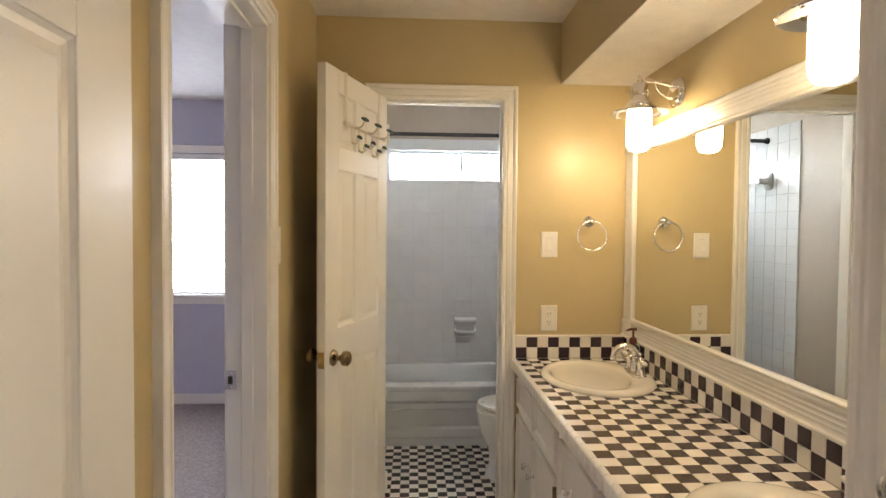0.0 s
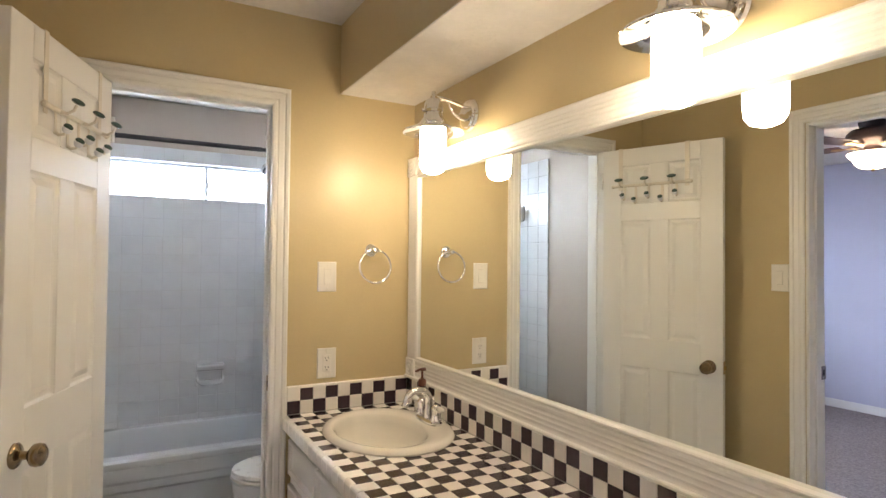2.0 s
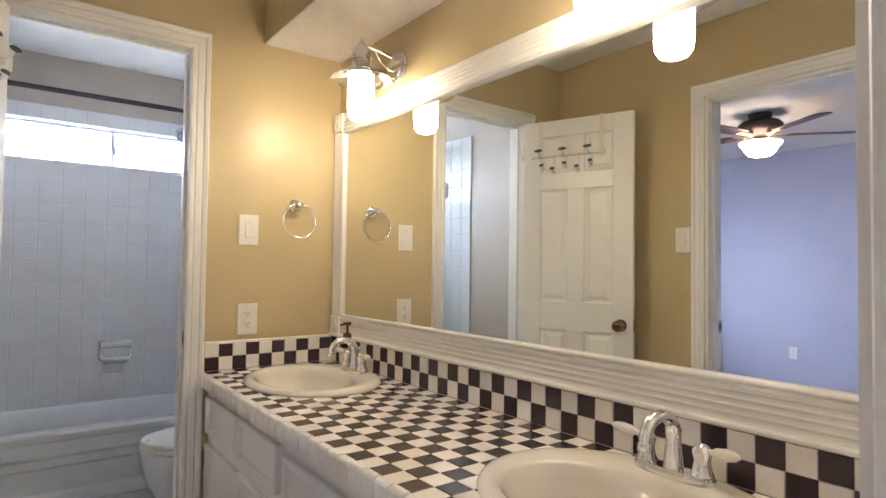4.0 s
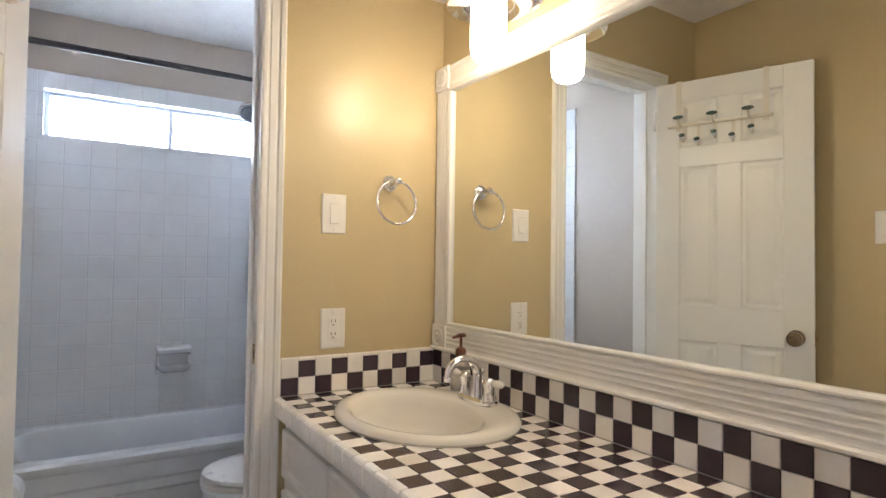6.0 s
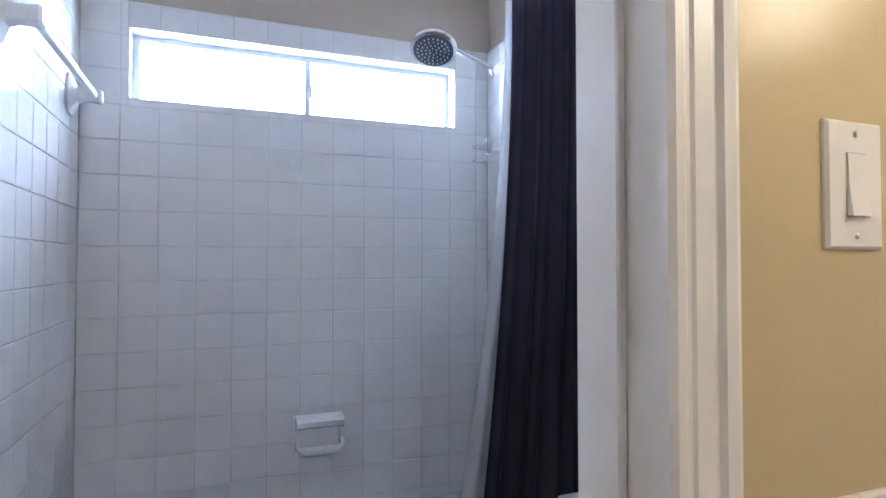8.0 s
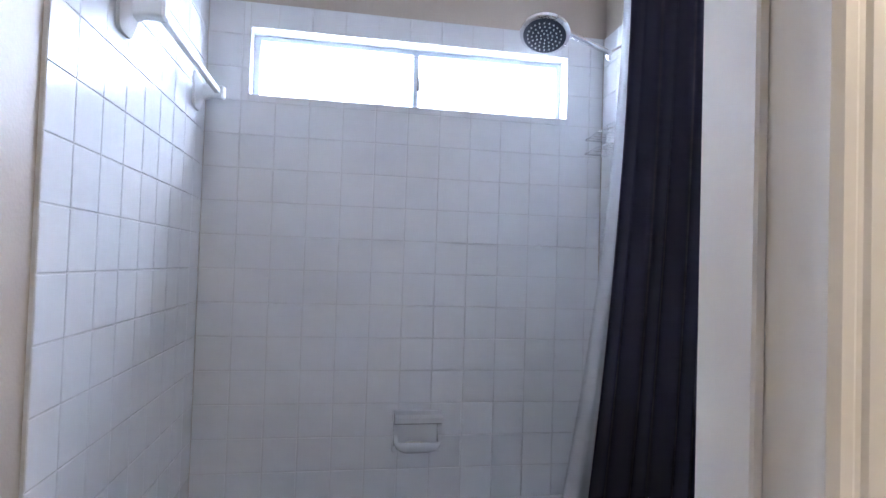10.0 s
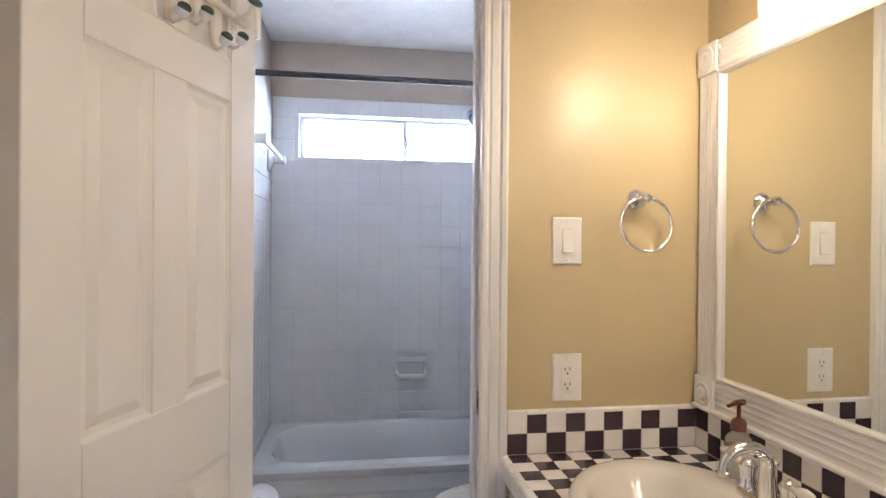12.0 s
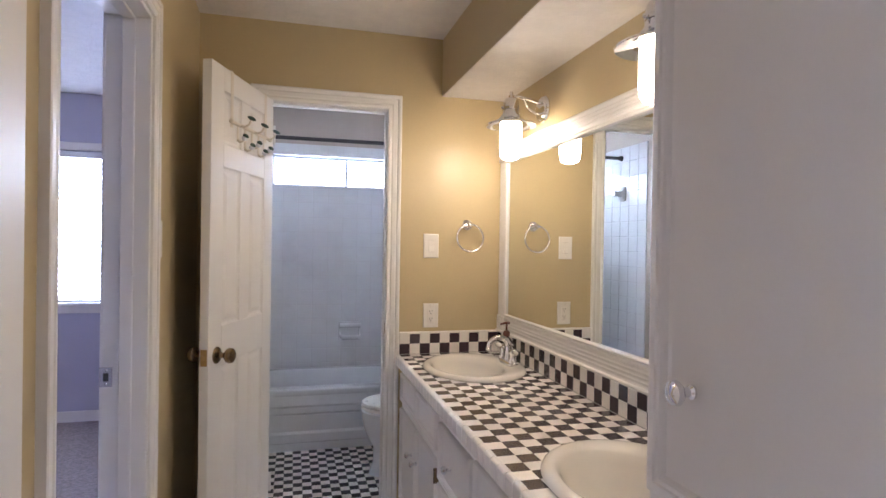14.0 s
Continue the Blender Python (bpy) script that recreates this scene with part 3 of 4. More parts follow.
tx0, tx1, ty0, ty1 = BX0 + 0.002, BX1 - 0.002, TUBY - 0.012, BY - 0.002
rings = [rrect(tx0, tx1, ty0 + 0.01, ty1, 0.004, TZ - 0.05), rrect(tx0, tx1, ty0, ty1, 0.006, TZ - 0.035), rrect(tx0, tx1, ty0, ty1, 0.006, TZ - 0.012), rrect(tx0 + 0.004, tx1 - 0.004, ty0 + 0.012, ty1 - 0.003, 0.012, TZ),
         rrect(tx0 + 0.06, tx1 - 0.07, ty0 + 0.07, ty1 - 0.05, 0.17, TZ + 0.001), rrect(tx0 + 0.075, tx1 - 0.085, ty0 + 0.085, ty1 - 0.062, 0.16, TZ - 0.012),
         rrect(tx0 + 0.10, tx1 - 0.10, ty0 + 0.10, ty1 - 0.075, 0.15, TZ - 0.12), rrect(tx0 + 0.17, tx1 - 0.13, ty0 + 0.125, ty1 - 0.10, 0.10, 0.10), rrect(tx0 + 0.24, tx1 - 0.18, ty0 + 0.17, ty1 - 0.14, 0.09, 0.07)]
part("basin", ring_loft(bmesh.new(), rings, False, True), TUBWHITE, tub, smooth=True)
ap = [(ty0 + 0.055, 0.0), (ty0 + 0.022, 0.0), (ty0 + 0.022, 0.055), (ty0 + 0.014, 0.062), (ty0 + 0.014, 0.115), (ty0 + 0.026, 0.130), (ty0 + 0.030, 0.235), (ty0 + 0.018, 0.25), (ty0 + 0.016, 0.285), (ty0 + 0.008, 0.30), (ty0 + 0.008, TZ - 0.045), (ty0 + 0.055, TZ - 0.045)]
part("apron", prism(bmesh.new(), ap, "x", tx0 + 0.001, tx1 - 0.001), TUBWHITE, tub, "white stepped apron")

# ---- toilet ----
TYC = 3.285
toilet = thing("toilet", (1.25, TYC, 0), "white porcelain toilet with a closed seat", "toilet")


def egg(cx, rx_f, rx_b, ry, z, n=40):
    pts = []
    for i in range(n):
        a = 2 * math.pi * i / n
        c, s = math.cos(a), math.sin(a)
        pts.append((cx + (rx_b if c > 0 else rx_f) * c, TYC + ry * s, z))
    return pts


bowl = [egg(1.185, 0.212, 0.25, 0.112, 0.0), egg(1.185, 0.206, 0.25, 0.106, 0.02), egg(1.185, 0.186, 0.22, 0.088, 0.08), egg(1.185, 0.186, 0.20, 0.09, 0.16), egg(1.170, 0.222, 0.2, 0.138, 0.26), egg(1.170, 0.238, 0.2, 0.172, 0.34), egg(1.170, 0.243, 0.2, 0.178, 0.378), egg(1.170, 0.235, 0.19, 0.17, 0.386)]
part("bowl", ring_loft(bmesh.new(), bowl, True, True), TUBWHITE, toilet, smooth=True)
part("seat", ring_loft(bmesh.new(), [egg(1.170, 0.238, 0.19, 0.175, 0.388), egg(1.170, 0.245, 0.195, 0.182, 0.394), egg(1.170, 0.243, 0.195, 0.18, 0.405), egg(1.170, 0.23, 0.19, 0.17, 0.409)], True, True), PLASTIC, toilet, "white seat", smooth=True)
part("lid", ring_loft(bmesh.new(), [egg(1.170, 0.232, 0.19, 0.172, 0.411), egg(1.170, 0.242, 0.195, 0.18, 0.416), egg(1.170, 0.238, 0.192, 0.176, 0.428), egg(1.170, 0.20, 0.17, 0.145, 0.434)], True, True), PLASTIC, toilet, "white closed lid", smooth=True)
part("tank", box(bmesh.new(), 1.375, BX1 - 0.012, TYC - 0.22, TYC + 0.22, 0.36, 0.70, 0.025, 3), TUBWHITE, toilet)
part("tank_lid", box(bmesh.new(), 1.365, BX1 - 0.01, TYC - 0.23, TYC + 0.23, 0.702, 0.735, 0.012, 3), TUBWHITE, toilet)

# ---- bathroom window ----
win = tagged(new("window_bath"), "wide white aluminium sliding window high in the tiled wall", "window", kind="structure")
win.matrix_basis = pose((WINX0 + WINX1) / 2, BY + 0.09, WINZ0)
wy0, wy1, wm = BY + 0.07, BY + 0.11, 0.922
ALU = mat("white_aluminium", (0.62, 0.66, 0.72), 0.35, 0.3)


def bar(parent, x0, x1, z0, z1, y0=wy0, y1=wy1, nm="window_frame"):
    part(nm, box(bmesh.new(), x0, x1, y0, y1, z0, z1, 0.002, 1), ALU, parent)


bar(win, WINX0 + 0.003, WINX0 + 0.025, WINZ0 + 0.003, WINZ1 - 0.003)
bar(win, WINX1 - 0.020, WINX1 - 0.003, WINZ0 + 0.003, WINZ1 - 0.003)
bar(win, WINX0 + 0.025, WINX1 - 0.020, WINZ0 + 0.003, WINZ0 + 0.012)
bar(win, WINX0 + 0.025, WINX1 - 0.020, WINZ1 - 0.020, WINZ1 - 0.003)
bar(win, wm - 0.010, wm + 0.010, WINZ0 + 0.012, WINZ1 - 0.020, wy0 - 0.006, wy1 - 0.01, "meeting_stile")
part("window_latch", box(bmesh.new(), wm + 0.003, wm + 0.014, wy0 - 0.016, wy0 - 0.006, WINZ0 + 0.075, WINZ0 + 0.125, 0.003, 2), CHROME, win, "small metal latch")
FROST = glass_mat("frosted_pane", 0.25)
for x0, x1 in ((WINX0 + 0.025, wm - 0.010), (wm + 0.010, WINX1 - 0.020)):
    g = part("pane", one_box(x0, x1, wy0 + 0.015, wy0 + 0.019, WINZ0 + 0.012, WINZ1 - 0.020), FROST, win, "bright frosted pane")
    g.visible_shadow = False
rv = bmesh.new()
box(rv, WINX0 - 0.001, WINX0 + 0.003, BY + 0.0, BY + 0.115, WINZ0, WINZ1)
box(rv, WINX1 - 0.003, WINX1 + 0.001, BY + 0.0, BY + 0.115, WINZ0, WINZ1)
box(rv, WINX0, WINX1, BY + 0.0, BY + 0.115, WINZ0 - 0.001, WINZ0 + 0.003)
box(rv, WINX0, WINX1, BY + 0.0, BY + 0.115, WINZ1 - 0.003, WINZ1 + 0.001)
part("window_reveal", rv, TILE, win, "glazed white tile reveal")

# ---- vanity cabinets ----
def front(name, x, y0, y1, z0, z1, parent, material=None, border=0.020, thick=0.018):
    """A cabinet front facing -x, with a moulded border round a flat panel."""
    rings = []
    for inset, d in ((0.0, 0.0), (0.0, thick - 0.005), (0.003, thick - 0.001), (0.007, thick), (border - 0.011, thick), (border - 0.009, thick - 0.003), (border - 0.004, thick - 0.004), (border - 0.001, thick - 0.007), (border + 0.002, thick - 0.012), (border + 0.009, thick - 0.013)):
        rings.append([(x - d, y0 + inset, z0 + inset), (x - d, y1 - inset, z0 + inset), (x - d, y1 - inset, z1 - inset), (x - d, y0 + inset, z1 - inset)])
    bm = ring_loft(bmesh.new(), rings, True, True)
    for f in bm.faces:
        f.smooth = False
    return part(name, bm, material or CABINET, parent)


def cabinet_knob(x, y, z, parent, r=0.0145):
    return part("knob", lathe(bmesh.new(), [(0.0, 0.0), (r * 0.6, 0.0), (r * 0.6, 0.003), (r * 0.4, 0.006), (r * 0.4, 0.014), (r * 0.75, 0.018), (r, 0.023), (r * 0.9, 0.029), (r * 0.5, 0.032), (0.0, 0.033)], 22, pose(x, y, z, 0, -90, 0)), CHROME, parent, "round chrome knob", smooth=True)


FXC = 1.058


def cabinet(y0, y1, label):
    c = thing("vanity_cabinet", ((FXC + XR) / 2, (y0 + y1) / 2, 0), label, "cabinet", "vanity cabinets")
    bm = bmesh.new()
    top = CT - 0.165
    box(bm, FXC, XR - 0.003, y0 + 0.001, y0 + 0.016, 0.09, top)
    box(bm, FXC, XR - 0.003, y1 - 0.016, y1 - 0.001, 0.09, top)
    box(bm, FXC, XR - 0.003, y0 + 0.016, y1 - 0.016, 0.09, 0.105)
    box(bm, FXC + 0.05, XR - 0.003, y0 + 0.001, y1 - 0.001, 0.0, 0.09)
    box(bm, FXC, FXC + 0.015, y0 + 0.016, y1 - 0.016, 0.105, CT - 0.046)
    box(bm, FXC, FXC + 0.015, y0 + 0.001, y0 + 0.016, top, CT - 0.046)
    box(bm, FXC, FXC + 0.015, y1 - 0.016, y1 - 0.001, top, CT - 0.046)
    part("body", bm, CABINET, c)
    return c


def door_pair(y0, ymid, y1):
    c = cabinet(y0, y1, "off-white painted sink cabinet with two moulded doors")
    for a, b, k in ((y0 + 0.022, ymid - 0.006, ymid - 0.05), (ymid + 0.006, y1 - 0.022, ymid + 0.05)):
        front("drawer_front", FXC, a, b, 0.590, 0.722, c)
        d = front("door", FXC, a, b, 0.115, 0.552, c)
        cabinet_knob(FXC - 0.018, k, 0.43, d)
        for hz in (0.18, 0.47):
            hy = b + 0.003 if k < (a + b) / 2 else a - 0.003
            part("hinge", box(bmesh.new(), FXC - 0.020, FXC, hy - 0.004, hy + 0.004, hz, hz + 0.055, 0.001, 1), BRONZE, d, "small dark hinge")


door_pair(1.975, 2.342, 2.722)
bank = cabinet(1.565, 1.975, "off-white painted drawer cabinet with three moulded drawers")
for z0, z1 in ((0.505, 0.708), (0.310, 0.490), (0.115, 0.295)):
    d = front("drawer", FXC, 1.585, 1.957, z0, z1, bank)
    cabinet_knob(FXC - 0.018, 1.771, (z0 + z1) / 2, d)
door_pair(0.80, 1.180, 1.565)

# ---- linen tower ----
tower = thing("linen_cabinet", (1.3, 0.37, 0), "tall off-white painted linen cabinet with two doors", "cabinet")
TX = 1.013
part("body", one_box(TX, XR - 0.002, YE1 + 0.002, CY0 - 0.001, 0.0, 2.088), CABINET, tower)
filler = tagged(part("cabinet_filler", one_box(FXC + 0.004, XR - 0.003, CY0, 0.799, 0.0, CT - 0.17), CABINET), "plain off-white filler between the vanity and the linen cabinet", "cabinet")
for z0, z1, kz in ((1.018, 2.06, 1.172), (0.11, 0.985, 0.888)):
    d = front("door", TX, YE1 + 0.05, CY0 - 0.014, z0, z1, tower, border=0.027)
    cabinet_knob(TX - 0.012, CY0 - 0.098, kz, d, 0.016)


# ---- plates on the walls ----
def wall_plate(name, m, label, kind):
    """A plate in the local xy plane, facing local z."""
    p = thing(name, (0, 0, 0), label, "switch" if kind == "rocker" else "outlet")
    p.matrix_basis = m
    w, h = 0.0385, 0.060
    rings = [[(-w, -h, 0), (w, -h, 0), (w, h, 0), (-w, h, 0)], [(-w, -h, 0.003), (w, -h, 0.003), (w, h, 0.003), (-w, h, 0.003)], [(-w + 0.003, -h + 0.003, 0.006), (w - 0.003, -h + 0.003, 0.006), (w - 0.003, h - 0.003, 0.006), (-w + 0.003, h - 0.003, 0.006)]]
    bm = ring_loft(bmesh.new(), rings, True, True)
    for f in bm.faces:
        f.smooth = False
    part("plate", bm, PLASTIC, p, local=True)
    for y in (-0.0475, 0.0475):
        part("screw", lathe(bmesh.new(), [(0.003, 0.0), (0.003, 0.001), (0.0, 0.0016)], 10, pose(0, y, 0.006)), PLASTIC, p, local=True)
    if kind == "rocker":
        # solid grey sheet, its tone standing in for shade around the rocker
        part("gap", box(bmesh.new(), -0.0138, 0.0138, -0.0300, 0.0300, 0.0055, 0.0063), GAP, p, local=True)
        bm = prism(bmesh.new(), [(-0.0290, 0.0062), (0.0290, 0.0062), (0.0290, 0.0075), (0.0, 0.0085), (-0.0290, 0.0120)], "x", -0.0130, 0.0130)
        part("rocker", bm, PLASTIC, p, "white rocker", local=True)
    else:
        part("receptacle", box(bmesh.new(), -0.0165, 0.0165, -0.0335, 0.0335, 0.005, 0.0070, 0.0008, 1), PLASTIC, p, local=True)
        for y in (-0.019, 0.019):
            for x in (-0.0063, 0.0063):
                part("slot", box(bmesh.new(), x - 0.0011, x + 0.0011, y - 0.001, y + 0.007, 0.0066, 0.0073), SLOT, p, local=True)
            part("ground_hole", lathe(bmesh.new(), [(0.0025, 0.0), (0.0025, 0.0003), (0.0, 0.0003)], 10, pose(0, y - 0.008, 0.0071)), SLOT, p, local=True)
    return p


WALLY = pose(0, 0, 0, 90, 0, 0)
wall_plate("light_switch", pose(1.194, YW, 1.343) @ WALLY, "white rocker light switch on the yellow wall", "rocker")
wall_plate("wall_outlet", pose(1.197, YW, 0.996) @ WALLY, "white double wall outlet above the backsplash", "outlet")
wall_plate("light_switch", pose(XL, 1.957, 1.352) @ pose(0, 0, 0, 90, 0, 90), "white rocker light switch beside the bedroom doorway", "rocker")
wall_plate("wall_outlet", pose(-1.665, BEDY1, 0.345) @ WALLY, "white wall outlet low on the lavender wall", "outlet")
wall_plate("wall_outlet", pose(BEDFAR, 2.85, 0.40) @ pose(0, 0, 0, 90, 0, 90), "white wall outlet on the far lavender wall", "outlet")

# ---- towel ring ----
tr_ = thing("towel_ring", (1.382, YW, 1.452), "chrome towel ring hanging on a round post", "towel ring")
part("rose", lathe(bmesh.new(), [(0.0, 0.0), (0.026, 0.0), (0.0265, 0.005), (0.023, 0.009), (0.019, 0.011), (0.0175, 0.016), (0.010, 0.020), (0.008, 0.026), (0.008, 0.044), (0.012, 0.048), (0.013, 0.056), (0.010, 0.063), (0.0, 0.065)], 30, pose(1.382, YW, 1.452, 90, 0, 0)), CHROME, tr_, smooth=True)
part("ring", tube(bmesh.new(), [(1.382 + 0.068 * math.sin(a), YW - 0.052 + 0.006 * math.cos(a), 1.452 - 0.066 + 0.068 * math.cos(a)) for a in (2 * math.pi * i / 56 for i in range(56))], 0.0048, 12, closed=True), CHROME, tr_, smooth=True)

# ---- soap pump on the counter ----
sp = thing("soap_bottle", (1.516, 2.505, CT), "clear plastic soap bottle with a brown pump", "soap bottle")
spx, spy = 1.516, 2.505
part("bottle", lathe(bmesh.new(), [(0.0, 0.001), (0.026, 0.001), (0.029, 0.006), (0.029, 0.085), (0.026, 0.097), (0.014, 0.108), (0.0125, 0.114), (0.0, 0.114)], 28, pose(spx, spy, CT + 0.002)), CLEAR, sp, smooth=True)
part("label_band", lathe(bmesh.new(), [(0.0294, 0.03), (0.0294, 0.075)], 28, pose(spx, spy, CT + 0.002)), CREAM, sp, "pale label")
part("soap", lathe(bmesh.new(), [(0.0, 0.004), (0.026, 0.004), (0.026, 0.05), (0.0, 0.05)], 24, pose(spx, spy, CT + 0.002)), PORCELAIN, sp, "pale liquid soap")
pump = part("pump", lathe(bmesh.new(), [(0.0, 0.112), (0.0165, 0.112), (0.0165, 0.130), (0.012, 0.137), (0.006, 0.139), (0.0045, 0.142), (0.0045, 0.168), (0.010, 0.170), (0.012, 0.176), (0.0, 0.178)], 22, pose(spx, spy, CT + 0.002)), BROWNPLASTIC, sp, "brown pump top", smooth=True)
part("nozzle", tube(bmesh.new(), [(spx + 0.014, spy + 0.004, CT + 0.175), (spx - 0.01, spy - 0.003, CT + 0.177), (spx - 0.034, spy - 0.01, CT + 0.172)], [0.007, 0.006, 0.004], 10), BROWNPLASTIC, pump, smooth=True)

# ---- hook rack over the bathroom door ----
rack = thing("hook_rack", (0, 0, 0), "cream metal over-door hook rack with green glass knobs", "hook rack")
rack.matrix_basis = bath_door.matrix_basis
RZ = -0.028                       # how far the rail hangs below its first notch
T = 0.035
for s in (0.098, 0.432):
    bm = bmesh.new()
    box(bm, s - 0.011, s + 0.011, T + 0.0006, T + 0.0026, 1.815 + RZ, 2.004, 0.0008, 1)
    box(bm, s - 0.011, s + 0.011, -0.0026, T + 0.0026, 2.0015, 2.0035, 0.0005, 1)
    box(bm, s - 0.011, s + 0.011, -0.0026, -0.0006, 1.955, 2.0035, 0.0005, 1)
    part("strap", bm, CREAM, rack, "flat cream strap", local=True)
part("rail", tube(bmesh.new(), [(s, T + 0.009, 1.835 + RZ) for s in (0.06, 0.155, 0.255, 0.355, 0.452)], 0.0075, 12), CREAM, rack, "cream round rail", local=True, smooth=True)
for s in (0.06, 0.452):
    part("end_ball", lathe(bmesh.new(), [(0.0, -0.009), (0.007, -0.006), (0.0095, 0.0), (0.007, 0.006), (0.0, 0.009)], 14, pose(s, T + 0.009, 1.835 + RZ, 0, 90, 0)), CREAM, rack, local=True, smooth=True)


def green_knob(s, y, z, tilt, parent, r, wide=1.0):
    part("glass_knob", lathe(bmesh.new(), [(0.0, -0.006), (r * 0.55, -0.0055), (r * 0.92, -0.002), (r, 0.002), (r * 0.85, 0.006), (r * 0.45, 0.009), (0.0, 0.010)], 20, pose(s, y, z, -tilt, 0, 0) @ Matrix.Diagonal((wide, 1, 1, 1))), GREENGLASS, parent, "green glass knob", local=True, smooth=True)


for s in (0.110, 0.243, 0.376):
    h = part("upper_hook", tube(bmesh.new(), [(s, T + 0.012, 1.833 + RZ), (s, T + 0.030, 1.829 + RZ), (s, T + 0.046, 1.838 + RZ), (s, T + 0.053, 1.853 + RZ)], [0.0055, 0.0045, 0.004, 0.004], 10), CREAM, rack, local=True, smooth=True)
    green_knob(s, T + 0.056, 1.860 + RZ, 25, h, 0.0165, 1.35)
for s, z in ((0.120, 1.744), (0.180, 1.722), (0.246, 1.746), (0.314, 1.724), (0.384, 1.748)):
    bm = box(bmesh.new(), s - 0.0065, s + 0.0065, T + 0.003, T + 0.0055, z - 0.004, 1.832 + RZ, 0.0008, 1)
    part("hook_strap", bm, CREAM, rack, local=True)
    h = part("lower_hook", tube(bmesh.new(), [(s, T + 0.004, z), (s, T + 0.014, z - 0.008), (s, T + 0.026, z - 0.005), (s, T + 0.032, z + 0.006)], [0.006, 0.0045, 0.004, 0.004], 10), CREAM, rack, local=True, smooth=True)
    part("pale_ball", lathe(bmesh.new(), [(0.0, -0.013), (0.008, -0.010), (0.0125, -0.002), (0.0125, 0.003), (0.0, 0.006)], 18, pose(s, T + 0.033, z + 0.008, -30, 0, 0)), LINER, h, "pale glass ball", local=True, smooth=True)
    green_knob(s, T + 0.036, z + 0.014, 30, h, 0.0125)

# strike plates in the jambs
def strike(name, m, label):
    p = thing(name, (0, 0, 0), label, "strike plate")
    p.matrix_basis = m
    part("plate", box(bmesh.new(), -0.018, 0.018, -0.029, 0.029, 0.0, 0.0018, 0.0006, 1), BRASS if "brass" in label else NICKEL, p, local=True)
    part("bolt_hole", box(bmesh.new(), -0.006, 0.008, -0.012, 0.012, 0.0016, 0.0022), SLOT, p, local=True)
    for y in (-0.021, 0.021):
        part("screw", lathe(bmesh.new(), [(0.0035, 0.0), (0.0035, 0.0008), (0.0, 0.0012)], 10, pose(0.002, y, 0.0018)), CHROME, p, local=True)


strike("strike_plate", pose(0.0, LY1 - 0.012, 0.944) @ pose(0, 0, 0, 90, 0, 0), "worn nickel strike plate in the bedroom door jamb")
strike("strike_plate", pose(DX1 - 0.012, YW + 0.022, 0.93) @ pose(0, 0, 0, 90, 0, -90), "worn brass strike plate in the bathroom door jamb")

# ---- shower ----
RODY = TUBY - 0.045
rod = thing("shower_rod", ((BX0 + BX1) / 2, RODY, 2.01), "dark metal tension rod over the tub", "shower rod")
part("tube", tube(bmesh.new(), [(BX0 + 0.002, RODY, 2.01), (1.12, RODY, 2.01)], 0.0125, 16), DARKMETAL, rod, smooth=True)
part("inner_tube", tube(bmesh.new(), [(1.10, RODY, 2.01), (BX1 - 0.002, RODY, 2.01)], 0.0105, 16), DARKMETAL, rod, smooth=True)
for x, s in ((BX0, 1), (BX1, -1)):
    part("end_cap", lathe(bmesh.new(), [(0.0, 0.0), (0.020, 0.0), (0.020, 0.014), (0.014, 0.018), (0.013, 0.03)], 20, pose(x + s * 0.001, RODY, 2.01, 0, 90 * s, 0)), DARKMETAL, rod)


def cloth(x0t, x1t, x0b, x1b, y, ztop, zbot, folds, deep, flare=0.0, seedv=1, slant=0.0):
    """A hanging sheet with vertical folds that loosen towards the hem."""
    rnd = random.Random(seedv)
    n, rows = folds * 12, 26
    ph = [rnd.uniform(-0.5, 0.5) for _ in range(folds + 2)]
    bm = bmesh.new()
    grid = []
    for j in range(rows + 1):
        v = j / rows
        z = ztop + (zbot - ztop) * v
        row = []
        for i in range(n + 1):
            u = i / n
            w = u * folds
            k = int(w)
            p = 2 * math.pi * w + ph[min(k, folds)] * (1 - abs(2 * (w - k) - 1)) * 1.2
            a = deep * (0.55 + 0.45 * v) * (0.8 + 0.3 * math.sin(5 * u + seedv))
            x = (x0t + (x1t - x0t) * u) * (1 - v ** 1.6) + (x0b + (x1b - x0b) * u) * v ** 1.6
            row.append(bm.verts.new((x + 0.006 * math.sin(p * 0.5 + 3 * v), y + slant * u + a * math.sin(p) + flare * v * v, z)))
        grid.append(row)
    for a, b in zip(grid, grid[1:]):
        for i in range(n):
            f = bm.faces.new((a[i], a[i + 1], b[i + 1], b[i]))
            f.smooth = True
    bmesh.ops.solidify(bm, geom=bm.faces[:], thickness=0.0015)
    return bm


cur = thing("shower_curtain", (1.46, RODY, 2.0), "dark navy fabric shower curtain drawn to one side", "shower curtain")
part("curtain", cloth(1.345, 1.585, 1.180, 1.585, RODY - 0.012, 1.985, 0.06, 8, 0.024, 0.0, 3, -0.15), CURTAIN, cur)
part("liner", cloth(1.350, 1.56, 1.165, 1.56, RODY + 0.035, 1.985, 0.30, 6, 0.016, 0.05, 5, -0.06), LINER, cur, "white plastic liner")
for i in range(8):
    x = 1.345 + i * 0.033
    part("ring", tube(bmesh.new(), [(x, RODY + 0.019 * math.cos(a), 2.006 + 0.021 * math.sin(a)) for a in (2 * math.pi * k / 18 for k in range(18))], 0.0018, 6, closed=True), CHROME, cur)

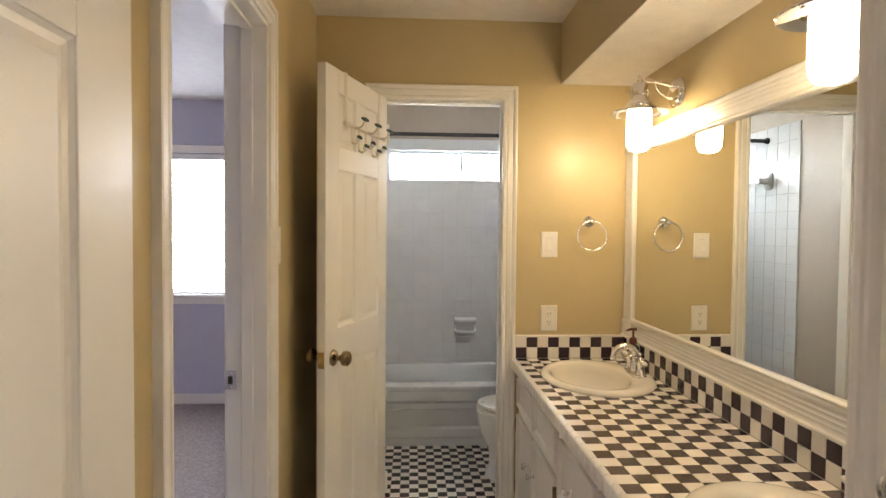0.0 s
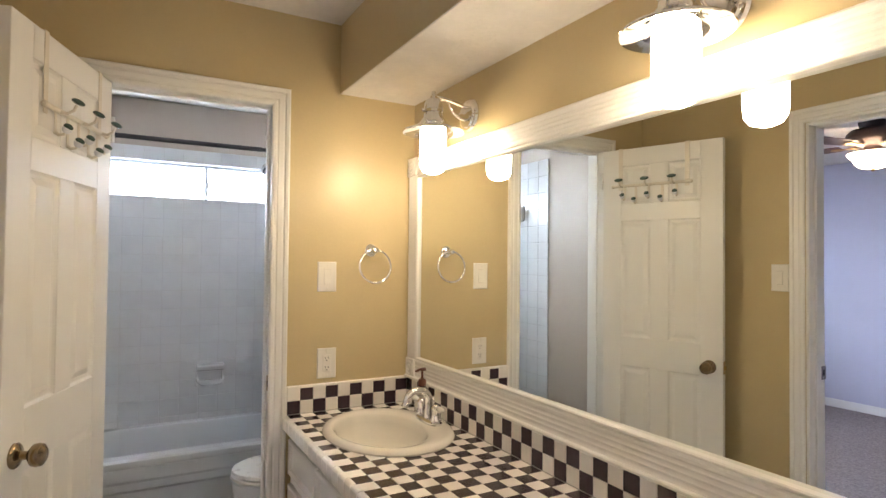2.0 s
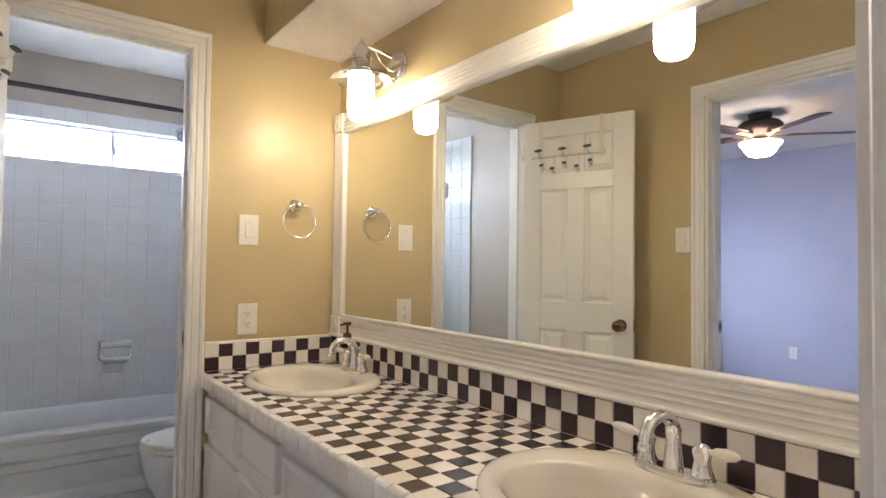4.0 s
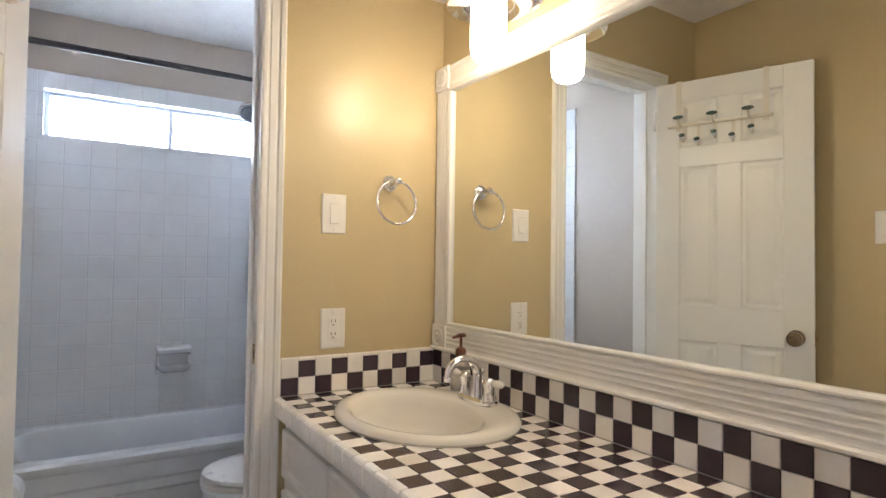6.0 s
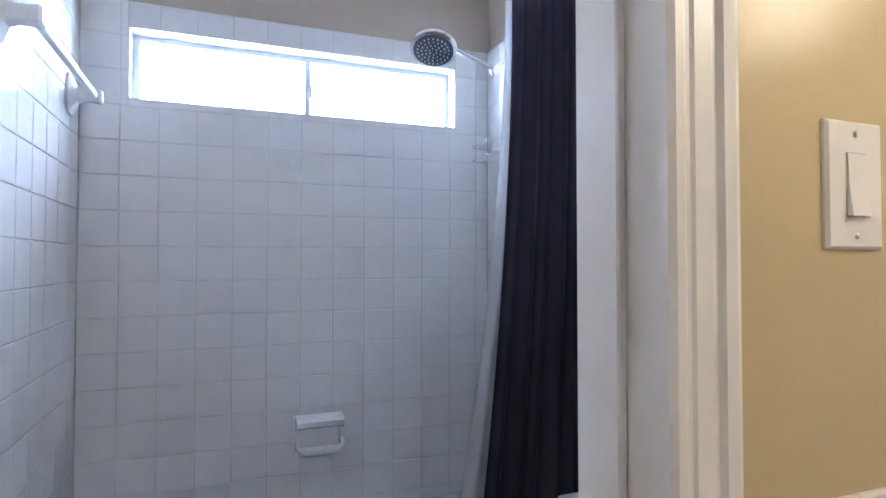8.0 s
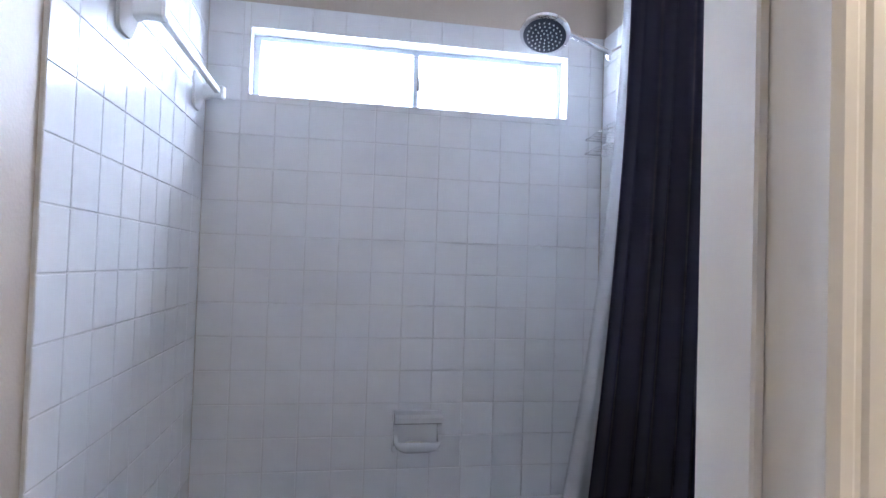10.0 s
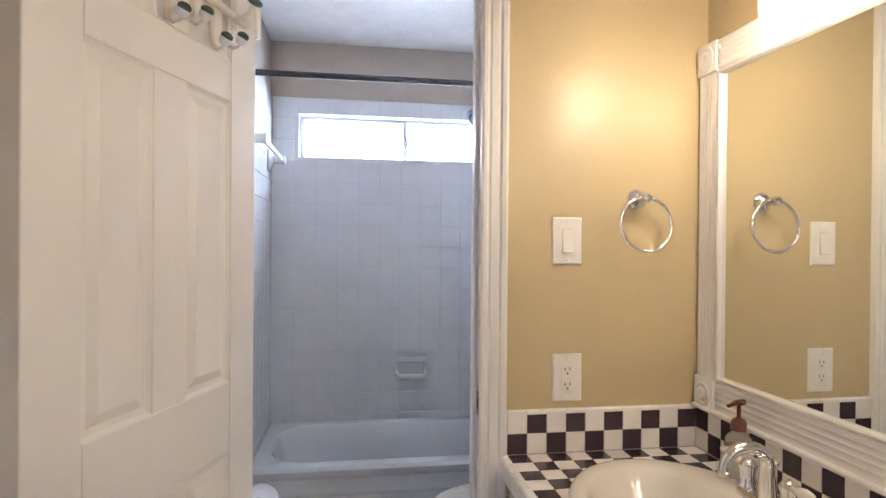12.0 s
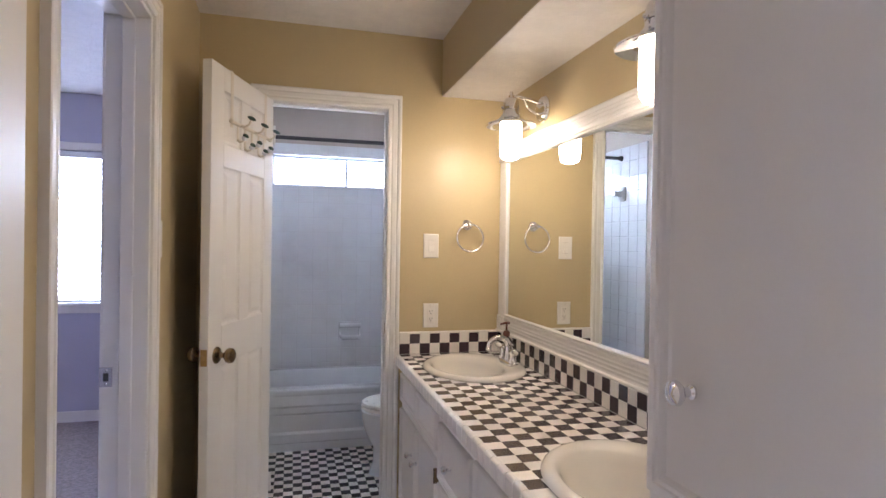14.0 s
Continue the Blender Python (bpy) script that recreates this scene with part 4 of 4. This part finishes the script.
head = thing("shower_fixture", (1.27, 4.06, 1.955), "round chrome shower head on an angled arm", "shower")
hm = pose(1.268, 4.06, 1.968) @ pose(0, 0, 0, -24, 14, 0)
disc = part("disc", lathe(bmesh.new(), [(0.0, -0.030), (0.066, -0.030), (0.074, -0.026), (0.076, -0.018), (0.072, -0.010), (0.050, 0.002), (0.028, 0.010), (0.018, 0.022), (0.012, 0.030), (0.0, 0.031)], 40, hm), CHROME, head, smooth=True)
FACE = mat("dark_spray_face", (0.06, 0.07, 0.10), 0.4)
part("spray_face", lathe(bmesh.new(), [(0.0, -0.0325), (0.060, -0.0325), (0.064, -0.030)], 40, hm), FACE, disc, "dark spray face with nozzles")
bm = bmesh.new()
for r, k in ((0.012, 6), (0.024, 11), (0.037, 16), (0.050, 22)):
    for i in range(k):
        a = 2 * math.pi * i / k
        lathe(bm, [(0.0026, -0.0322), (0.0022, -0.0355), (0.0, -0.036)], 6, hm @ pose(r * math.cos(a), r * math.sin(a), 0))
tagged(part("nozzles", bm, LINER, disc), kind="stuff")
p0, p1 = hm @ Vector((0, 0, 0.028)), Vector((1.50, 4.09, 1.925))
part("arm", tube(bmesh.new(), [p0, p0.lerp(p1, 0.3), p0.lerp(p1, 0.7), p1], 0.0085, 14), CHROME, head, smooth=True)
part("wall_elbow", tube(bmesh.new(), [p1 - Vector((0.012, 0, 0.012)), p1, (1.56, 4.10, 1.968), (BX1 - 0.002, 4.10, 1.985)], [0.011, 0.011, 0.009, 0.009], 14), CHROME, head, smooth=True)
part("flange", lathe(bmesh.new(), [(0.028, 0.0), (0.027, 0.006), (0.012, 0.014)], 24, pose(BX1 - 0.001, 4.10, 1.985, 0, -90, 0)), CHROME, head, smooth=True)

caddy = thing("wire_shelf", (BX1, 4.25, 1.70), "small chrome wire shelves on the tiled wall", "shelf")
for z in (1.705, 1.655):
    bm = bmesh.new()
    pts = [(BX1 - 0.002, 4.13, z), (BX1 - 0.075, 4.14, z), (BX1 - 0.085, 4.22, z), (BX1 - 0.075, 4.33, z), (BX1 - 0.002, 4.34, z)]
    tube(bm, pts, 0.0022, 8)
    for k in range(6):
        yy = 4.155 + k * 0.034
        tube(bm, [(BX1 - 0.002, yy, z - 0.003), (BX1 - 0.078, yy, z - 0.003)], 0.0014, 6)
    part("wire_tray", bm, CHROME, caddy)
for yy in (4.16, 4.31):
    part("wire_upright", tube(bmesh.new(), [(BX1 - 0.004, yy, 1.645), (BX1 - 0.004, yy, 1.76)], 0.002, 8), CHROME, caddy)

# towel bar on the tiled wall
tb = thing("towel_bar", (BX0, 3.95, 1.745), "white ceramic towel bar on the tiled wall", "towel bar")
for y in (3.665, 4.235):
    bm = bmesh.new()
    def sq(d, hy, hz, dz=0.0):
        return [(BX0 + d, y + hy * math.copysign(abs(math.cos(a)) ** 0.45, math.cos(a)), 1.745 + dz + hz * math.copysign(abs(math.sin(a)) ** 0.45, math.sin(a))) for a in (2 * math.pi * i / 28 for i in range(28))]
    ring_loft(bm, [sq(0.001, 0.040, 0.056), sq(0.008, 0.040, 0.056), sq(0.014, 0.034, 0.046), sq(0.024, 0.020, 0.024), sq(0.040, 0.016, 0.018), sq(0.058, 0.017, 0.018), sq(0.078, 0.020, 0.020), sq(0.084, 0.016, 0.016)], True, True)
    part("post", bm, TILE, tb, "glazed white ceramic post", smooth=True)
part("bar", box(bmesh.new(), BX0 + 0.058, BX0 + 0.074, 3.675, 4.225, 1.737, 1.753, 0.003, 2), LINER, tb, "square white bar")

# soap dish set in the back wall
sd = thing("soap_dish", (0.955, BY, 0.68), "white ceramic soap dish set in the tiled wall", "soap dish")
sx0, sx1, sz0, sz1 = 0.873, 1.040, 0.612, 0.752
part("back_plate", box(bmesh.new(), sx0, sx1, BY - 0.012, BY + 0.002, sz0, sz1, 0.005, 2), TILE, sd)
part("hood", prism(bmesh.new(), [(BY - 0.008, sz1 - 0.002), (BY - 0.046, sz1 - 0.006), (BY - 0.052, sz1 - 0.016), (BY - 0.048, sz1 - 0.034), (BY - 0.030, sz1 - 0.042), (BY - 0.008, sz1 - 0.044)], "x", sx0 + 0.004, sx1 - 0.004), TILE, sd, smooth=True)
bm = bmesh.new()
tray = lambda ins, d, z: [(sx0 + 0.004 + ins, BY - 0.008, z), (sx0 + 0.004 + ins, BY - d * 0.7, z), (sx0 + 0.02 + ins, BY - d, z), (sx1 - 0.02 - ins, BY - d, z), (sx1 - 0.004 - ins, BY - d * 0.7, z), (sx1 - 0.004 - ins, BY - 0.008, z)]
ring_loft(bm, [tray(0.03, 0.036, sz0 + 0.004), tray(0.006, 0.060, sz0 + 0.022), tray(0.0, 0.066, sz0 + 0.046), tray(0.006, 0.060, sz0 + 0.046), tray(0.022, 0.040, sz0 + 0.022)], True, True)
part("tray", bm, TILE, sd, "scooped tray")
for xa, xb in ((sx0 + 0.003, sx0 + 0.016), (sx1 - 0.016, sx1 - 0.003)):
    part("cheek", prism(bmesh.new(), [(BY - 0.008, sz0 + 0.02), (BY - 0.050, sz0 + 0.045), (BY - 0.030, sz0 + 0.06), (BY - 0.024, sz1 - 0.05), (BY - 0.034, sz1 - 0.036), (BY - 0.008, sz1 - 0.036)], "x", xa, xb), TILE, sd)
part("soap_bar", lathe(bmesh.new(), [(0.0, 0.0), (0.024, 0.001), (0.028, 0.006), (0.024, 0.011), (0.0, 0.012)], 20, pose(0.945, BY - 0.036, sz0 + 0.030) @ Matrix.Diagonal((1.2, 0.6, 1, 1))), PORCELAIN, sd, smooth=True)

# toilet paper
tp = thing("toilet_paper", (0.36, 3.26, 0.475), "white toilet paper roll on a wall holder", "toilet paper")
part("roll", lathe(bmesh.new(), [(0.018, -0.05), (0.053, -0.05), (0.055, -0.047), (0.055, 0.047), (0.053, 0.05), (0.018, 0.05), (0.018, -0.05)], 32, pose(BX0 + 0.125, 3.26, 0.475, 90, 0, 0)), LINER, tp, smooth=True)
for s in (-1, 1):
    part("holder_arm", tube(bmesh.new(), [(BX0 - 0.006, 3.26 + s * 0.068, 0.495), (BX0 + 0.09, 3.26 + s * 0.068, 0.49), (BX0 + 0.125, 3.26 + s * 0.068, 0.475)], 0.009, 12), CHROME, tp, smooth=True)
part("spindle", tube(bmesh.new(), [(BX0 + 0.125, 3.195, 0.475), (BX0 + 0.125, 3.325, 0.475)], 0.010, 12), CHROME, tp)

# ---- bedroom ----
bw = tagged(new("window_bedroom"), "wide bedroom window behind lowered white blinds", "window", kind="structure")
bw.matrix_basis = pose((BWX0 + BWX1) / 2, BEDY1, BWZ0)
for x0, x1, z0, z1 in ((BWX0, BWX0 + 0.03, BWZ0, BWZ1), (BWX1 - 0.03, BWX1, BWZ0, BWZ1), (BWX0 + 0.03, BWX1 - 0.03, BWZ0, BWZ0 + 0.03), (BWX0 + 0.03, BWX1 - 0.03, BWZ1 - 0.03, BWZ1), (-1.45, -1.41, BWZ0 + 0.03, BWZ1 - 0.03)):
    part("window_frame", box(bmesh.new(), x0, x1, BEDY1 + 0.08, BEDY1 + 0.12, z0, z1, 0.002, 1), WHITE, bw)
part("window_sill", box(bmesh.new(), BWX0 - 0.05, BWX1 + 0.05, BEDY1 - 0.035, BEDY1 + 0.08, BWZ0 - 0.022, BWZ0 + 0.002, 0.004, 2), WHITE, bw)
part("window_apron", box(bmesh.new(), BWX0 - 0.04, BWX1 + 0.04, BEDY1 - 0.014, BEDY1 - 0.001, BWZ0 - 0.075, BWZ0 - 0.022, 0.003, 2), WHITE, bw)
part("window_head_trim", box(bmesh.new(), BWX0 - 0.04, BWX1 + 0.04, BEDY1 - 0.014, BEDY1 - 0.001, BWZ1, BWZ1 + 0.06, 0.003, 2), WHITE, bw)
for x0, x1 in ((BWX0 + 0.01, -1.445), (-1.415, BWX1 - 0.01)):
    b = thing("window_blind", ((x0 + x1) / 2, BEDY1 + 0.03, BWZ0), "lowered white slatted blind glowing with daylight", "blind", "bedroom blinds")
    part("head_rail", box(bmesh.new(), x0, x1, BEDY1 + 0.005, BEDY1 + 0.055, BWZ1 - 0.05, BWZ1 - 0.004, 0.003, 1), BLIND, b)
    part("bottom_rail", box(bmesh.new(), x0, x1, BEDY1 + 0.01, BEDY1 + 0.05, BWZ0 + 0.006, BWZ0 + 0.022, 0.003, 1), BLIND, b)
    sl = piece_mesh("slat", box(bmesh.new(), -(x1 - x0) / 2, (x1 - x0) / 2, -0.022, 0.022, -0.0012, 0.0012), BLIND)
    n = int((BWZ1 - BWZ0 - 0.08) / 0.038)
    for i in range(n):
        piece("slat", sl, b, ((x0 + x1) / 2, BEDY1 + 0.03, BWZ0 + 0.045 + i * 0.038), (20, 0, 0))

wand = thing("blind_wand", (-1.48, BEDY1 - 0.012, 1.2), "thin clear tilt wand hanging at the bedroom blind", "blind wand")
part("rod", tube(bmesh.new(), [(-1.48, BEDY1 + 0.004, BWZ1 - 0.03), (-1.48, BEDY1 - 0.010, BWZ1 - 0.06), (-1.48, BEDY1 - 0.012, 1.22)], 0.004, 10), ALU, wand, smooth=True)
part("grip", lathe(bmesh.new(), [(0.0, 0.0), (0.006, 0.002), (0.0075, 0.02), (0.006, 0.05), (0.0, 0.055)], 12, pose(-1.48, BEDY1 - 0.012, 1.18)), ALU, wand, smooth=True)

fan = thing("ceiling_fan", (-1.9, 2.455, 2.42), "dark bronze five-blade ceiling fan with a lit glass bowl", "ceiling fan")
fx, fy, fz = -1.9, 2.455, 2.42
FANBODY = mat("fan_bronze", (0.05, 0.035, 0.035), 0.4, 0.6)
part("canopy", lathe(bmesh.new(), [(0.085, 0.0), (0.080, -0.03), (0.065, -0.055)], 32, pose(fx, fy, fz)), FANBODY, fan, smooth=True)
part("motor", lathe(bmesh.new(), [(0.065, -0.05), (0.13, -0.06), (0.155, -0.085), (0.16, -0.115), (0.15, -0.13), (0.10, -0.165), (0.055, -0.18), (0.055, -0.207), (0.0, -0.207)], 36, pose(fx, fy, fz)), FANBODY, fan, smooth=True)
part("bowl", lathe(bmesh.new(), [(0.0, -0.208), (0.06, -0.208), (0.148, -0.222), (0.150, -0.230), (0.138, -0.246), (0.118, -0.268), (0.104, -0.296), (0.080, -0.320), (0.040, -0.332), (0.0, -0.334)], 36, pose(fx, fy, fz)), FANGLOW, fan, "glowing frosted glass bowl", smooth=True)
part("finial", lathe(bmesh.new(), [(0.016, -0.333), (0.012, -0.344), (0.0, -0.354)], 14, pose(fx, fy, fz)), BRASS, fan)
for i in range(5):
    m = pose(fx, fy, fz - 0.165, 0, 0, 72 * i + 14)
    bm = bmesh.new()
    out = [(0.19, -0.045), (0.21, -0.055), (0.60, -0.068), (0.645, -0.055), (0.655, 0.0), (0.645, 0.055), (0.60, 0.068), (0.21, 0.055), (0.19, 0.045)]
    prism(bm, out, "z", -0.003, 0.003)
    bmesh.ops.transform(bm, matrix=m @ pose(0, 0, 0, -7, 0, 0), verts=bm.verts[:])
    bl = part("blade", bm, FANWOOD, fan, "dark wood blade")
    bm = prism(bmesh.new(), [(0.10, -0.02), (0.16, -0.012), (0.24, -0.032), (0.26, 0.0), (0.24, 0.032), (0.16, 0.012), (0.10, 0.02)], "z", -0.010, -0.004)
    bmesh.ops.transform(bm, matrix=m @ pose(0, 0, 0, -5, 0, 0), verts=bm.verts[:])
    part("blade_iron", bm, BRASS, bl, "brass blade iron")

# ---- tiles ----
def tile_bm(pts, thick, inset=0.0012):
    """A tile from a convex outline in the xy plane, with eased edges."""
    c = Vector((sum(p[0] for p in pts) / len(pts), sum(p[1] for p in pts) / len(pts)))
    def ring(z, k):
        out = []
        for p in pts:
            d = c - Vector(p)
            q = Vector(p) + d.normalized() * min(k * 1.4, d.length * 0.4)
            out.append((q.x, q.y, z))
        return out
    bm = ring_loft(bmesh.new(), [ring(0, 0), ring(thick - inset * 0.6, 0), ring(thick, inset)], True, True)
    for f in bm.faces:
        f.smooth = False
    return bm


def square(h):
    return [(-h, -h), (h, -h), (h, h), (-h, h)]


H = S / 2 - 0.0009
WT, BT = piece_mesh("white_tile", tile_bm(square(H), 0.0055), WTILE), piece_mesh("black_tile", tile_bm(square(H), 0.0055), BTILE)
YS = YW - 0.010                 # splash face on the bathroom wall
CUTX, CUTY = 0.208, 0.261       # opening for each sink


def clipped(cx, cy):
    """The outline of a counter tile outside the sinks, or None where nothing is left."""
    pts = [(cx + a, cy + b) for a, b in square(H)]
    for sy in SINKY:
        e = math.hypot((cx - SINKX) / CUTX, (cy - sy) / CUTY)
        if e > 1.45:
            continue
        k = max(e, 0.05)
        q = Vector((SINKX + (cx - SINKX) / k, sy + (cy - sy) / k))
        n = Vector(((q.x - SINKX) / CUTX ** 2, (q.y - sy) / CUTY ** 2)).normalized()
        out = []
        for a, b in zip(pts, pts[1:] + pts[:1]):
            da, db = (Vector(a) - q).dot(n), (Vector(b) - q).dot(n)
            if da >= 0:
                out.append(a)
            if da * db < 0:
                f = da / (da - db)
                out.append((a[0] + (b[0] - a[0]) * f, a[1] + (b[1] - a[1]) * f))
        pts = out
        if len(pts) < 3:
            return None
    return pts


# counter bed with the two openings
bm = bmesh.new()
loops = [[(CX0 + 0.006, CY0), (XR - 0.004, CY0), (XR - 0.004, CY1 - 0.002), (CX0 + 0.006, CY1 - 0.002)]]
loops += [[(p[0], p[1]) for p in oval(SINKX, sy, CUTX, CUTY, 0, 40)] for sy in SINKY]
edges = []
for lp in loops:
    vs = [bm.verts.new((x, y, CT - 0.0035)) for x, y in lp]
    edges += [bm.edges.new((a, b)) for a, b in zip(vs, vs[1:] + vs[:1])]
bmesh.ops.triangle_fill(bm, use_beauty=True, use_dissolve=False, edges=edges)
inner = [f for f in bm.faces if any(math.hypot((f.calc_center_median().x - SINKX) / CUTX, (f.calc_center_median().y - sy) / CUTY) < 0.97 for sy in SINKY)]
bmesh.ops.delete(bm, geom=inner, context="FACES")
ext = bmesh.ops.extrude_face_region(bm, geom=bm.faces[:])
for v in ext["geom"]:
    if isinstance(v, bmesh.types.BMVert):
        v.co.z -= 0.04
part("counter_bed", bm, GROUT, counter, "grey grout between the tiles")

for j in range(40):
    cy = YS - (j + 0.5) * S
    if cy - S / 2 < CY0 - 0.001:
        break
    for i in range(10):
        cx = CX1 - (10 - i - 0.5) * S
        black = (i + j) % 2 == 0
        pts = clipped(cx, cy)
        if pts is None:
            continue
        nm, ma = ("black_tile", BTILE) if black else ("white_tile", WTILE)
        full = len(pts) == 4 and abs(pts[0][0] - (cx - H)) < 1e-6 and abs(pts[2][1] - (cy + H)) < 1e-6 and abs(pts[1][0] - (cx + H)) < 1e-6
        if full:
            piece(nm, BT if black else WT, counter, (cx, cy, CT - 0.0045))
        else:
            me = piece_mesh(nm, tile_bm([(x - cx, y - cy) for x, y in pts], 0.0055), ma)
            piece(nm, me, counter, (cx, cy, CT - 0.0045))
# splash tiles
for i in range(10):
    for r in range(2):
        black = (i + r) % 2 == 0
        piece("black_tile" if black else "white_tile", BT if black else WT, counter, (CX1 - (10 - i - 0.5) * S, YS + 0.004, CT + 0.002 + (r + 0.5) * S), (90, 0, 0))
for n in range(40):
    cy = YS - (n + 0.5) * S
    if cy - S / 2 < CY0:
        break
    for r in range(2):
        black = (n + r) % 2 == 1
        piece("black_tile" if black else "white_tile", BT if black else WT, counter, (CX1 + 0.005, cy, CT + 0.002 + (r + 0.5) * S), (0, -90, 0))
# edge tiles with a rounded nose, and the caps of the splash
prof = [(0.0, -0.046), (0.0, -0.006), (0.003, -0.001), (0.008, 0.0015), (0.018, 0.0015), (0.018, -0.003), (0.006, -0.004), (0.006, -0.046)]
edge_me = piece_mesh("edge_tile", prism(bmesh.new(), prof, "y", -S / 2 + 0.0023, S / 2 - 0.0023), WTILE)
for j in range(40):
    cy = YS - (j + 0.5) * S
    if cy - S / 2 < CY0:
        break
    piece("edge_tile", edge_me, counter, (CX0, cy, CT))
cap = [(0.0, -0.004), (0.0, 0.003), (0.004, 0.0065), (0.013, 0.0065), (0.013, -0.004)]
cap_me = piece_mesh("splash_cap", prism(bmesh.new(), cap, "x", -S / 2 + 0.0006, S / 2 - 0.0006), WTILE)
for i in range(10):
    piece("splash_cap", cap_me, counter, (CX1 - (10 - i - 0.5) * S, YS - 0.002, ZS + 0.001))
part("splash_end", prism(bmesh.new(), [(CX1 - 10 * S - 0.009, YS - 0.002), (CX1 - 10 * S - 0.001, YS - 0.002), (CX1 - 10 * S - 0.001, YW - 0.001), (CX1 - 10 * S - 0.009, YW - 0.001)], "z", CT + 0.001, ZS + 0.006), WTILE, counter, "white edge tile")

# floor tiles of the bathroom
FS = 0.0504
fh = FS / 2 - 0.0009
FW_, FB_ = piece_mesh("white_tile", tile_bm(square(fh), 0.006), WTILE), piece_mesh("black_tile", tile_bm(square(fh), 0.006), BTILE)
floor_tiles = tagged(new("tiled_floor"), "black and white checked mosaic floor of the bathroom", "floor", kind="structure")
rest_w, rest_b = [], []
for j in range(20):
    cy = TUBY + 0.004 - (j + 0.5) * FS
    if cy < YW + 0.02:
        break
    for k in range(-4, 23):
        cx = 0.444 + (k + 0.5) * FS
        if cx - FS / 2 < BX0 - 0.008 or cx + FS / 2 > BX1 + 0.008:
            continue
        if cy < YB and not (DX0 + 0.03 < cx < DX1 - 0.03):
            continue
        black = (k + j) % 2 == 0
        if j < 17 and k < 14:
            piece("black_tile" if black else "white_tile", FB_ if black else FW_, floor_tiles, (cx, cy, 0.0005))
        else:
            (rest_b if black else rest_w).append((cx, cy))
for nm, cells, ma in (("white_tiles", rest_w, WTILE), ("black_tiles", rest_b, BTILE)):
    if cells:
        bm = bmesh.new()
        for cx, cy in cells:
            box(bm, cx - fh, cx + fh, cy - fh, cy + fh, 0.0005, 0.0065)
        tagged(part(nm, bm, ma, floor_tiles), kind="stuff")

# wall tiles round the tub
P = 0.1095


def around(cell, hole):
    """What is left of a tile outside a rectangular opening."""
    a, b, c, d = cell
    p, q, r, t = hole
    if b <= p or a >= q or d <= r or c >= t:
        return [cell]
    left, right = max(a, p), min(b, q)
    rest = [(a, left, c, d), (right, b, c, d), (left, right, c, r), (left, right, t, d)]
    return [(e, f, g, h) for e, f, g, h in rest if f - e > 0.006 and h - g > 0.006]


def wall_tiles(name, label, cols, m, rows, hole=None):
    """Tiles on a wall; cols are (from, to) along it, rows (from, to) in height."""
    holder = tagged(new(name), label, "wall", kind="structure")
    cache = {}
    bed = bmesh.new()
    cells = [(a, b, c, d) for a, b in cols for c, d in rows]
    if hole:
        cells = [cell for whole in cells for cell in around(whole, hole)]
    for a, b, c, d in cells:
        w, h = round((b - a) / 2 - 0.0009, 4), round((d - c) / 2 - 0.0009, 4)
        if w < 0.004 or h < 0.004:
            continue
        if (w, h) not in cache:
            cache[w, h] = piece_mesh("tile", tile_bm([(-w, -h), (w, -h), (w, h), (-w, h)], 0.0068, 0.0018), TILE)
        ob = new("tile", cache[w, h])
        ob.parent = holder
        ob.matrix_basis = m @ pose((a + b) / 2, (c + d) / 2, 0.0012)
        box(bed, a, b, c, d, -0.0005, 0.0058)
    bmesh.ops.transform(bed, matrix=m, verts=bed.verts[:])
    part("grout", bed, WALLGROUT, holder, "pale grout lines")
    return holder


def cuts(lo, hi, start, step):
    vals = {round(lo, 4), round(hi, 4)}
    v = start
    while v > lo:
        v -= step
    while v < hi:
        if v > lo + 1e-3:
            vals.add(round(v, 4))
        v += step
    vals = sorted(vals)
    out = [vals[0]]
    for v in vals[1:]:
        if v - out[-1] > 0.006:
            out.append(v)
    return list(zip(out, out[1:]))


ROWS_Z = cuts(TZ - 0.01, TILETOP, TILETOP, P)
back_cols = cuts(BX0, BX1, BX0, P)
wall_tiles("tiled_wall_back", "glossy white square tiles above the tub", back_cols, pose(0, BY + 0.008, 0, 90, 0, 0), ROWS_Z, (WINX0, WINX1, WINZ0, WINZ1))
TILE_Y = 3.385
wall_tiles("tiled_wall_left", "glossy white square tiles on the side wall of the tub", cuts(TILE_Y, BY, BY, P), pose(BX0 - 0.008, 0, 0, 90, 0, 90), ROWS_Z)
wall_tiles("tiled_wall_left_low", "glossy white square tiles beside the tub", cuts(TILE_Y, TUBY - 0.02, BY, P), pose(BX0 - 0.008, 0, 0, 90, 0, 90), cuts(0.0, TZ - 0.01, TILETOP, P))
wall_tiles("tiled_wall_right", "glossy white square tiles on the shower wall", [(-b, -a) for a, b in cuts(TILE_Y, BY, BY, P)], pose(BX1 + 0.008, 0, 0, 90, 0, -90), ROWS_Z)
